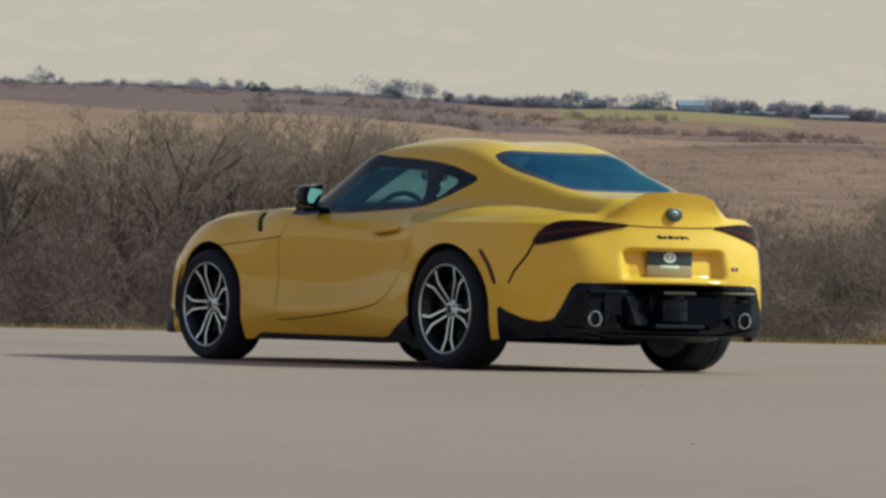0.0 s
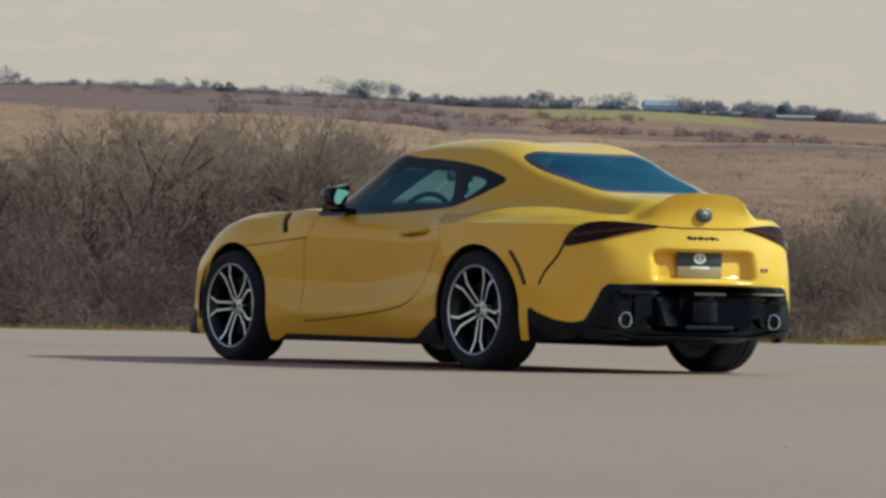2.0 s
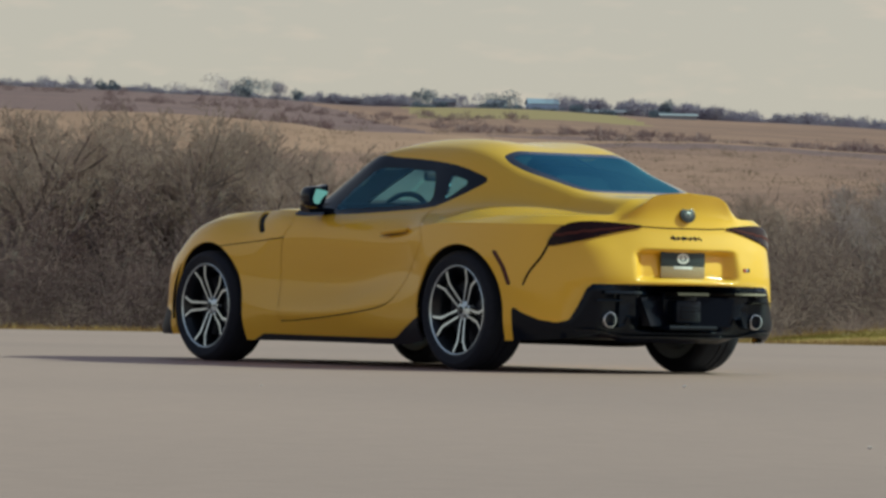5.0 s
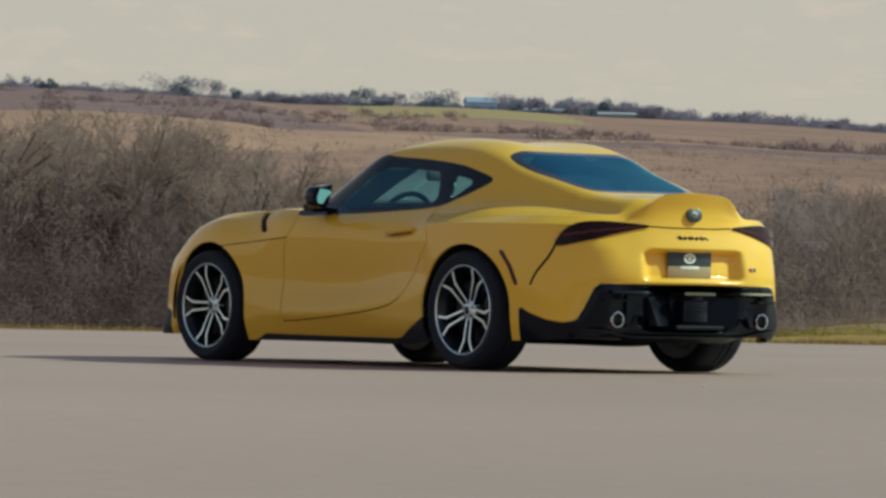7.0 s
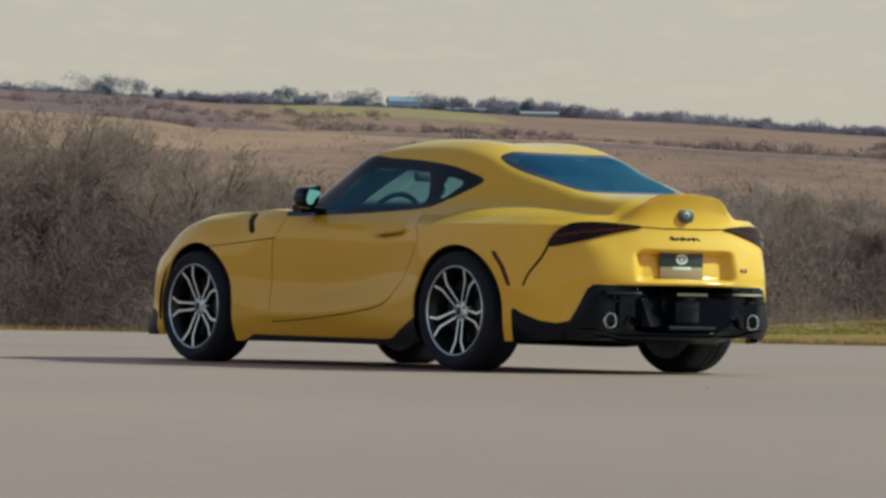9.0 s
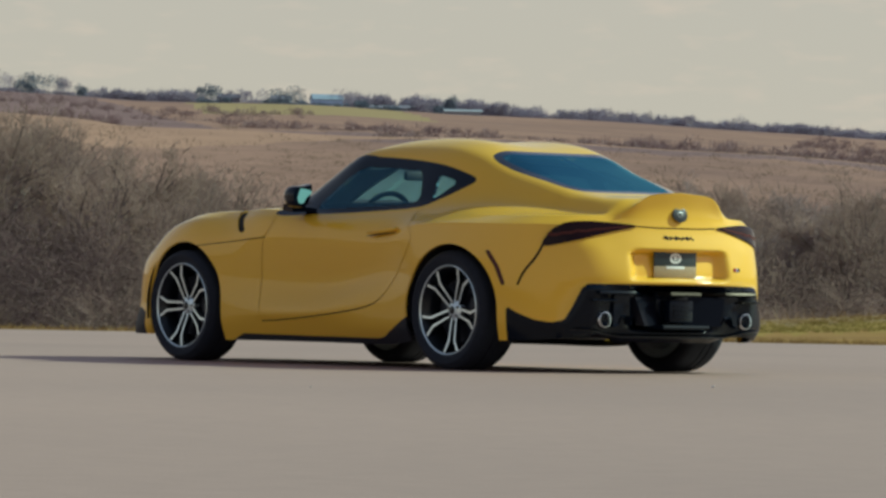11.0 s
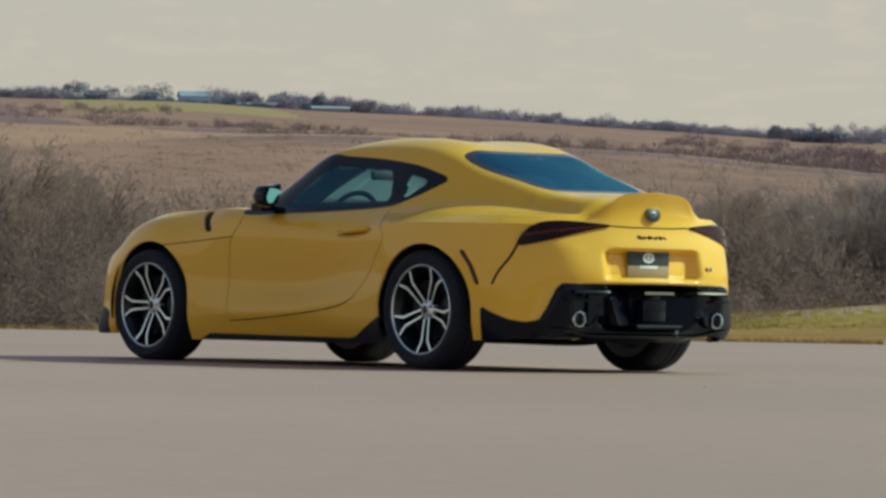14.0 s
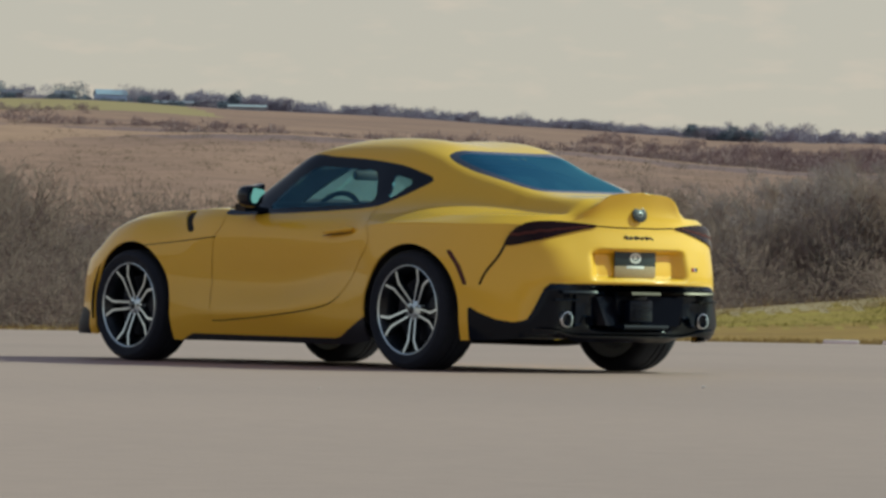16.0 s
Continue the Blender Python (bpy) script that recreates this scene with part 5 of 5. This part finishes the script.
def bare_tree(seed, spread, counts, stems):
    """Meshes of a leafless tree, ten units high, with a domed crown of fine twigs."""
    rng = random.Random(seed)
    wood, fine = Mesher(), Mesher()
    for _ in range(stems):
        grow(wood, fine, Vector((rng.uniform(-0.4, 0.4), rng.uniform(-0.4, 0.4), -0.2)), Vector((rng.gauss(0, 0.22), rng.gauss(0, 0.22), 1)).normalized(), 3.2, 0.145 / stems ** 0.5, 0, rng, spread, counts)
    zs = sorted(v[2] for v in fine.V)
    s = 10.0 / zs[int(len(zs) * 0.997)]
    for m_ in (wood, fine):
        m_.V = [(x * s, y * s, z * s) for x, y, z in m_.V]
    return wood.mesh("trunk", BARK), fine.mesh("crown", TWIG)


def bush_mesh(seed, material, lobes=8, w=0.013):
    """A tangled thicket about four units high and six wide: rounded shrubs of short bent twigs, on a few stems."""
    rng = random.Random(seed)
    m = Mesher()
    for _ in range(lobes):
        c = Vector((rng.gauss(0, 1.25), rng.gauss(0, 1.25), 0))
        c.z = rng.uniform(0.3, 2.9) * max(0.35, 1 - 0.16 * math.hypot(c.x, c.y))
        size = rng.uniform(0.8, 1.35)
        foot = Vector((c.x * 0.7, c.y * 0.7, -0.3))
        for _s in range(3):
            m.twig(foot, c + Vector((rng.gauss(0, 0.25), rng.gauss(0, 0.25), rng.uniform(0, 0.5))), w * 2.2, rng)
        for _k in range(74):
            d = Vector((rng.gauss(0, 1), rng.gauss(0, 1), rng.gauss(0.45, 1))).normalized()
            p = c + d * size * rng.uniform(0.0, 0.5)
            for f in (0.55, 0.45):
                d = (d + Vector((rng.gauss(0, 0.4), rng.gauss(0, 0.4), rng.gauss(0.1, 0.35)))).normalized()
                q = p + d * size * f * rng.uniform(0.5, 1.1)
                m.twig(p, q, w, rng)
                e = p.lerp(q, rng.uniform(0.2, 0.9))
                m.twig(e, e + (d + Vector((rng.gauss(0, 0.7), rng.gauss(0, 0.7), rng.gauss(0, 0.6)))) * rng.uniform(0.15, 0.4), w * 0.8, rng)
                p = q
    m.V = [(x, y, max(z, -0.3)) for x, y, z in m.V]
    return m.mesh("thicket", material)


def repainted(me, material):
    """The same mesh with another bark."""
    k = me.copy()
    k.materials.clear()
    k.materials.append(material)
    return k


TREES = [bare_tree(*q) for q in ((11, 0.80, (7, 6, 6, 5, 4), 1), (23, 0.9, (7, 6, 6, 5, 4), 1), (37, 0.78, (5, 5, 5, 5, 4), 2), (41, 0.85, (8, 6, 6, 5, 3), 1), (58, 0.8, (5, 5, 5, 5, 4), 2))]
TREES += [(repainted(TREES[k][0], PALEBARK), repainted(TREES[k][1], PALETWIG)) for k in (0, 2, 4)]
BUSHES = [bush_mesh(s, m) for s, m in ((3, BRUSH), (7, BRUSH), (9, BRUSH), (12, RUST), (15, TAUPE), (19, TAUPE), (23, TAUPE))]
treetop = curve([(-142, 1.95), (-138, 1.86), (-136.3, 1.75), (-135.6, 1.66), (-135.2, 1.52), (-134.7, 1.36), (-134.05, 1.48), (-133.5, 1.40), (-132.5, 1.48), (-131.5, 1.52), (-131, 1.44), (-130.4, 1.32), (-129, 1.24),
                 (-128.2, 1.35), (-127.2, 1.31), (-126.3, 1.38), (-125.8, 1.50), (-125.3, 1.38), (-124.9, 1.70), (-124.4, 1.95), (-123.9, 2.18), (-123.2, 2.12), (-122.7, 1.90), (-122.4, 1.80), (-121.9, 2.05), (-121.3, 2.15),
                 (-120.8, 1.86), (-120.2, 1.74), (-119.6, 1.66), (-118.5, 1.75), (-116, 1.7)])
rng = random.Random(5)


def plant_tree(A, r, height, k):
    t = tagged(new("bare_tree"), "pale-limbed leafless tree at the thicket's edge" if k > 4 else "leafless grey-brown tree in a winter thicket", "tree", "bare trees")
    z = ground_z(A, r) - 0.3
    t.matrix_basis = Matrix.Translation(place(A, r, z)) @ Matrix.Rotation(rng.uniform(0, 6.28), 4, "Z") @ Matrix.Diagonal((height / 10 * rng.uniform(0.95, 1.2), height / 10 * rng.uniform(0.95, 1.2), height / 10, 1))
    for me in TREES[k]:
        o = new(me.name.split(".")[0], me)
        o.parent = t


def plant_bush(A, r, height, k):
    z = ground_z(A, r)
    o = new("thicket", BUSHES[k])
    s = height / 4.0
    o.matrix_basis = Matrix.Translation(place(A, r, z)) @ Matrix.Rotation(rng.uniform(0, 6.28), 4, "Z") @ Matrix.Diagonal((s * rng.uniform(1.0, 1.5), s * rng.uniform(1.0, 1.5), s, 1))
    tagged(o, "dense leafless grey-brown brush", "brush", kind="stuff")


def top_z(A, r, e):
    return EYE_Z + r * math.tan(radians(e))


for A, r, e, k in ((-118.4, 252, 1.80, 1), (-119.6, 246, 1.66, 0), (-120.3, 290, 1.74, 2), (-120.8, 250, 1.86, 4), (-121.4, 244, 2.18, 3), (-121.9, 262, 2.08, 0), (-122.45, 288, 1.84, 2), (-122.85, 254, 2.04, 1),
                   (-123.15, 264, 2.16, 4), (-123.62, 248, 2.18, 1), (-123.95, 266, 2.20, 3), (-124.3, 296, 2.04, 2), (-124.55, 252, 2.00, 0), (-124.75, 300, 1.78, 4), (-124.88, 256, 1.80, 3), (-125.18, 250, 1.58, 1), (-125.5, 248, 1.36, 4), (-125.92, 256, 1.52, 3), (-125.8, 300, 1.56, 2), (-126.1, 290, 1.46, 0),
                   (-134.02, 236, 1.64, 2), (-134.75, 244, 1.52, 5), (-135.05, 240, 1.60, 7), (-135.35, 238, 1.66, 6), (-136.0, 246, 1.78, 5), (-136.5, 240, 1.80, 7), (-133.75, 238, 1.30, 0), (-132.55, 238, 1.05, 5), (-136.2, 240, 1.42, 6), (-135.0, 236, 0.95, 7), (-133.4, 240, 0.90, 6), (-131.6, 250, 1.40, 7),
                   (-131.9, 240, 1.32, 4), (-133.0, 236, 1.22, 2), (-134.4, 238, 1.28, 4), (-135.5, 236, 1.50, 0), (-136.8, 240, 1.60, 1), (-130.9, 244, 1.20, 2), (-126.6, 262, 1.24, 2), (-128.0, 258, 1.20, 4)):
    plant_tree(A, r, top_z(A, r, e) - ground_z(A, r), k)
A = -117.8
while A > -139.5:
    left = A > -125.5
    r = rng.uniform(285, 320) if left else rng.uniform(236, 320)
    e = float(treetop(A)) - (rng.uniform(0.15, 0.45) if left else rng.uniform(-0.06, 0.22))
    if A > -126.2 or A < -130.2:
        plant_tree(A, r, top_z(A, r, e) - ground_z(A, r), rng.randrange(5) if left or rng.random() < 0.7 else 5 + rng.randrange(3))
    A -= rng.uniform(0.55, 0.9) if left else rng.uniform(0.28, 0.5)
for r, lo, hi, step in ((212, 0.05, 0.45, 0.50), (228, 0.25, 0.70, 0.50), (248, 0.45, 0.95, 0.50), (272, 0.65, 1.15, 0.52), (300, 0.80, 1.35, 0.50)):
    A = -117.5
    while A > -140:
        rr_ = r + rng.uniform(-7, 7)
        e = min(rng.uniform(lo, hi) * (0.72 if A > -125.3 else 1.0), float(treetop(A)) - rng.uniform(0.05, 0.25))
        h = top_z(A, rr_, e) - ground_z(A, rr_)
        k = 3 if rng.random() < (0.35 if r < 240 and A > -128 else 0.12) else rng.randrange(3)
        if r < 235 and A > -125.3 and rng.random() < 0.45:
            A -= step * 0.8
            continue
        plant_bush(A, rr_, max(h, 2.0), 4 + k % 3 if A < -130 or rng.random() < 0.15 else k)
        A -= step * rng.uniform(0.7, 1.3)


def clumps(name, rows, material, label, n=400, long=0.9, wide=0.03, sink=1.5, up=0.5):
    """Far hedges and woods in one mesh: domed crowns of many fine slivers of twig."""
    V, F = [], []
    g = random.Random(len(rows) * 7 + 1)
    for A, r, h, w in rows:
        c = place(A, r, ground_z(A, r) - sink)
        lobes = [(g.gauss(0, w * 0.20), g.gauss(0, w * 0.20), h * g.uniform(0.22, 0.72) + 0.3, g.uniform(0.55, 1.0)) for _ in range(4)]
        for _ in range(int(n * max(0.35, min(2.2, h * w / 26)))):
            lx, ly, lz, lr = g.choice(lobes)
            d = Vector((g.gauss(0, 1), g.gauss(0, 1), g.gauss(0.15, 1))).normalized()
            k = g.random() ** 0.45 * lr
            p = c + Vector((lx + d.x * k * w * 0.30, ly + d.y * k * w * 0.30, max(0.0, lz + d.z * k * h * 0.42)))
            t = (d * 0.7 + Vector((g.gauss(0, 0.35), g.gauss(0, 0.35), up + g.gauss(0, 0.3)))) * long * g.uniform(0.4, 1.0)
            u = t.cross(Vector((g.uniform(-1, 1), g.uniform(-1, 1), g.uniform(-1, 1)))).normalized() * wide * g.uniform(0.7, 1.5)
            i = len(V)
            V += [tuple(p - u), tuple(p + u), tuple(p + t)]
            F.append((i, i + 1, i + 2))
    me = bpy.data.meshes.new(name)
    me.from_pydata(V, [], F)
    me.materials.append(material)
    return tagged(new(name, me), label, "trees", kind="stuff")


def row(a0, a1, step, r, h, w, jr=15.0, gap=0.0, jh=0.4):
    out, A = [], a0
    while A > a1:
        if rng.random() > gap:
            out.append((A + rng.uniform(-0.03, 0.03), r + rng.uniform(-jr, jr), h * rng.uniform(1 - jh, 1 + jh), w * rng.uniform(0.7, 1.3)))
        A -= step * rng.uniform(0.6, 1.4)
    return out


def clear(rows):
    """Leaves the blue-roofed shed in view."""
    return [q for q in rows if not -127.84 < q[0] < -127.42]


# single crowns along the ridge: heading, height, width
RIDGE = [(-120.10, 5.2, 6.5), (-120.34, 4.2, 4.9), (-120.91, 2.8, 4.3), (-121.12, 3.0, 3.2), (-121.45, 3.0, 9.7), (-121.91, 3.5, 8.1), (-122.21, 4.0, 3.8), (-122.39, 3.4, 4.3), (-123.08, 3.7, 2.7),
         (-123.51, 4.0, 13.5), (-123.91, 6.4, 9.7), (-124.59, 5.1, 6.5), (-125.20, 3.4, 6.5), (-125.42, 2.6, 5.4), (-125.67, 2.6, 9.7), (-125.99, 4.5, 6.5), (-126.46, 4.1, 4.3), (-126.74, 5.5, 7.0),
         (-127.94, 5.3, 9.7), (-128.63, 6.4, 4.3), (-128.80, 5.3, 8.6), (-129.33, 6.0, 6.5), (-129.62, 5.5, 9.7), (-130.02, 5.2, 5.4)]
RIDGE_DARK = [(-122.54, 2.8, 1.9), (-122.62, 2.3, 3.2), (-122.72, 3.5, 3.8), (-124.16, 5.0, 6.5), (-124.36, 6.2, 9.7), (-124.79, 3.9, 4.3), (-126.28, 5.5, 7.6), (-127.18, 6.4, 10.3), (-127.66, 4.2, 6.5), (-129.00, 5.6, 5.4)]
far = [(A, 1688, h * 1.12 + 0.9, w * 1.5) for A, h, w in RIDGE] + row(-115, -120, 0.10, 1690, 3.4, 7, 12, 0.25) + row(-130, -139, 0.10, 1690, 3.4, 7, 12, 0.25) + row(-115, -139, 0.06, 1694, 2.4, 8, 5, 0.0, 0.25)
far += row(-134.3, -135.0, 0.05, 1612, 6.2, 9, 8, 0.05, 0.25) + row(-125.0, -126.2, 0.06, 1692, 4.2, 8, 6, 0.0, 0.2) + row(-127.85, -129.9, 0.055, 1692, 5.4, 8, 8, 0.0, 0.2) + row(-129.8, -132.5, 0.07, 1690, 3.8, 8, 15, 0.05)
far += row(-132.7, -133.3, 0.035, 1685, 3.7, 8, 6, 0.0, 0.12) + row(-133.38, -134.05, 0.045, 1680, 3.7, 8, 8, 0.05, 0.3) + row(-135.2, -135.65, 0.05, 1600, 6.0, 9, 10) + row(-135.8, -136.1, 0.07, 1610, 5.6, 9, 10) + row(-136.2, -139, 0.09, 1620, 4.2, 9, 20, 0.15)
clumps("far_woodland", clear(far), FARTREE, "far leafless woods along the ridge, haze in their colour", 400, 1.1, 0.07)
ever = [(A, 1676, h * 1.12 + 1.2, w * 1.5) for A, h, w in RIDGE_DARK] + row(-134.3, -135.0, 0.10, 1606, 5.4, 8, 8, 0.2, 0.25) + row(-136.25, -139, 0.18, 1640, 5.0, 8, 10, 0.3) + row(-126.2, -129.2, 0.14, 1655, 3.0, 7, 8, 0.3)
clumps("far_evergreens", clear(ever) + row(-127.55, -127.78, 0.06, 1650, 2.6, 5, 5), EVERGREEN, "far evergreen trees on the ridge, blue haze in their colour", 800, 0.8, 0.085)
hedge = row(-125.4, -127.1, 0.10, 1080, 2.2, 5, 30, 0.3) + row(-126.6, -129.4, 0.07, 1010, 2.4, 5, 10, 0.15) + row(-128.4, -131.5, 0.055, 900, 2.5, 6, 25, 0.15) + row(-130.8, -139, 0.045, 850, 3.3, 7, 25, 0.05) \
    + row(-133, -139, 0.06, 1150, 3.0, 7, 60, 0.1) + row(-134.9, -139.5, 0.05, 960, 4.4, 8, 40, 0.05) + row(-122.5, -127.5, 0.09, 1250, 2.8, 6, 60, 0.25) + row(-117, -123, 0.14, 1500, 2.6, 6, 60, 0.4) + row(-124.0, -125.2, 0.06, 862, 3.3, 5, 12, 0.1) + row(-122.6, -122.95, 0.08, 1000, 2.7, 5, 15)
clumps("far_hedges", hedge, FARHEDGE, "far rows of leafless hedge between the fields, haze in their colour", 480, 0.7, 0.058)


def brush_heads(n, a0, a1, gap):
    """Bushes that fill the wood from the ground up to its uneven top."""
    out = []
    for _ in range(n):
        A, r = rng.uniform(a0, a1), rng.uniform(222, 318)
        peak = float(treetop(A)) - gap
        h = top_z(A, r, peak - (peak - 0.1) * rng.random() ** 1.9) - ground_z(A, r)
        out.append((A, r, max(h, 1.5) * 1.08, rng.uniform(4.0, 8.0)))
    return out


clumps("brush_slope", brush_heads(230, -125.6, -117, 0.42) + brush_heads(70, -126.2, -124.3, 0.10), SOFTBRUSH, "soft grey-brown leafless brush under the trees", 420, 0.75, 0.022, up=0.12)
clumps("brush_hollow", brush_heads(560, -139.8, -125.2, 0.0), MIDBRUSH, "soft warm grey leafless brush in the hollow", 420, 0.75, 0.022, up=0.12)
fade = []
for _ in range(640):
    A, r = rng.uniform(-139.5, -124.6), rng.triangular(312, 500, 318)
    fade.append((A, r, rng.uniform(1.0, 2.8) * (1.2 - (r - 312) / 220), rng.uniform(4.5, 9.0)))
clumps("upper_brush", fade, UPBRUSH, "pale grey-brown brush higher on the slope", 420, 0.6, 0.020, 0.4, 0.12)
spots = [(rng.uniform(-139, -118), rng.triangular(330, 735, 380), rng.uniform(0.35, 1.1), rng.uniform(2, 8)) for _ in range(2800)]
clumps("scrub", spots, SLOPESCRUB, "low scattered scrub on the slope", 80, 0.45, 0.022, 0.25)



# ---------------------------------------------------------------- far farm buildings
ROOFBLUE = mat("blue_metal_roof", (0.287, 0.352, 0.449), 0.6, 0.0, vary=0.1, scale=0.5)
BLUEWALL = mat("pale_blue_cladding", (0.493, 0.666, 0.899), 0.6, vary=0.08, scale=0.6)
BARNWALL = mat("white_metal_wall", (0.340, 0.361, 0.412), 0.6, vary=0.08, scale=0.6)
GREYROOF = mat("grey_roof", (0.225, 0.210, 0.263), 0.7, vary=0.15, scale=0.8)
PANE = mat("dark_pane", (0.033, 0.034, 0.045), 0.2)


def farm_building(A, r, wide, deep, eaves, ridge, roof, label, turn=0.0, doors=2, cladding=None):
    """A plain gabled building: walls, roof with overhang, doors and windows."""
    b = tagged(new("farm_building"), label, "building")
    b.matrix_basis = Matrix.Translation(place(A, r, ground_z(A, r) - 0.3)) @ Matrix.Rotation(radians(A + turn), 4, "Z")
    bm = bmesh.new()
    w, d = wide / 2, deep / 2
    loft(bm, [[(x, -d, 0), (x, d, 0), (x, d, eaves), (x, 0, ridge - 0.12), (x, -d, eaves)] for x in (-w, w)])
    part("wall", bm, cladding or BARNWALL, b, smooth=False)
    bm = bmesh.new()
    o = 0.4
    loft(bm, [[(x, -d - o, eaves - 0.1), (x, 0, ridge), (x, d + o, eaves - 0.1), (x, d + o, eaves + 0.05), (x, 0, ridge + 0.16), (x, -d - o, eaves + 0.05)] for x in (-w - o, w + o)])
    part("roof", bm, roof, b, smooth=False)
    for k in range(doors):
        bm = bmesh.new()
        box(bm, (-w + wide * (k + 0.5) / doors, -d - 0.02, min(1.2, eaves * 0.45)), (1.6, 0.08, min(2.1, eaves * 0.8)), 0.02)
        part("window", bm, PANE, b, smooth=False)
    return b


farm_building(-127.62, 1688, 10.0, 9, 2.2, 4.0, ROOFBLUE, "pale blue metal farm shed", 8, 0, BLUEWALL)
farm_building(-127.10, 1690, 6, 5, 2.0, 3.2, GREYROOF, "small white farmhouse with a grey roof", -10, 1)
farm_building(-126.50, 1690, 7, 5, 1.9, 3.2, GREYROOF, "small white farmhouse with a grey roof", 5, 1)
farm_building(-128.55, 1690, 5, 4, 1.3, 2.2, BARNWALL, "small white shed among far trees", 0, 1)
farm_building(-129.18, 1640, 12, 5, 1.3, 1.9, BARNWALL, "long low white barn", 4, 0)
farm_building(-124.79, 835, 1.1, 1.0, 0.75, 1.1, WHITE, "tiny white field shed", 20, 0, WHITE)
farm_building(-128.33, 1655, 13, 4, 1.0, 1.7, GREYROOF, "long low grey-blue farm shed", 3, 0, BARNWALL)

# ---------------------------------------------------------------- edge of the yard
STRAW = mat("straw_grass", (0.333, 0.213, 0.086), 0.95, vary=0.3, scale=4, spec=0.1)
GREENBLADE = mat("green_grass", (0.207, 0.163, 0.044), 0.95, vary=0.3, scale=4, spec=0.1)


def tufts(name, n, pick, material, label, tall):
    V, F = [], []
    g = random.Random(n)
    for _ in range(n):
        A, r = pick(g)
        c = place(A, r, ground_z(A, r) - 0.03)
        hh = tall * g.uniform(0.4, 1.5)
        for _k in range(9):
            b = c + Vector((g.gauss(0, 0.12), g.gauss(0, 0.12), 0))
            t = b + Vector((g.gauss(0, 0.45), g.gauss(0, 0.45), 1)) * hh * g.uniform(0.5, 1)
            u = Vector((g.uniform(-1, 1), g.uniform(-1, 1), 0)).normalized() * 0.009
            k = len(V)
            V += [tuple(b - u), tuple(b + u), tuple(t)]
            F.append((k, k + 1, k + 2))
    me = bpy.data.meshes.new(name)
    me.from_pydata(V, [], F)
    me.materials.append(material)
    return tagged(new(name, me), label, "grass", kind="stuff")


tufts("dry_grass", 3600, lambda g: ((a := g.uniform(-138.5, -118)), float(EDGE_R(a)) + abs(g.gauss(0.0, 1.6)))[0:2], STRAW, "dry straw-coloured grass along the yard's edge", 0.13)
tufts("verge_grass", 5200, lambda g: (g.uniform(-139, -130.0), g.uniform(112, 160)), GREENBLADE, "short green-brown grass on the bank", 0.06)
tufts("bank_straw", 2600, lambda g: (g.uniform(-139, -129.5), g.uniform(140, 180)), STRAW, "straw-coloured grass along the bank's top", 0.10)
tufts("brush_straw", 2600, lambda g: (g.uniform(-139, -129.5), g.uniform(170, 232)), STRAW, "pale straw grass at the foot of the brush", 0.5)
KERB = mat("pale_kerb", (0.844, 0.704, 0.701), 0.7, vary=0.1, scale=8)
for A, r, length in ((-134.96, 78.6, 0.56), (-135.52, 78.9, 0.22)):
    k = tagged(new("kerb_block"), "pale concrete kerb block at the yard's edge", "kerb", "kerb blocks")
    k.matrix_basis = Matrix.Translation(place(A, r, ground_z(A, r))) @ Matrix.Rotation(radians(A), 4, "Z")
    bm = bmesh.new()
    box(bm, (0, 0, 0.035), (length, 0.22, 0.08), 0.02)
    part("block", bm, KERB, k)
PEBBLE = mat("pale_stone", (0.608, 0.524, 0.528), 0.8, vary=0.2, scale=40)
g = random.Random(4)
for _ in range(14):
    x, y = g.uniform(-16, 6), g.uniform(-2, 13)
    bm = bmesh.new()
    s = g.uniform(0.004, 0.009)
    bmesh.ops.create_icosphere(bm, subdivisions=1, radius=s, matrix=Matrix.Diagonal((g.uniform(0.8, 1.5), g.uniform(0.8, 1.5), 0.7, 1)))
    for v in bm.verts:
        v.co *= g.uniform(0.8, 1.15)
    o = part("pebble", bm, PEBBLE, None, loc=Matrix.Translation((x, y, s * 0.5)))
    tagged(o, "tiny pale pebble lying on the concrete", "pebble", "pebbles")
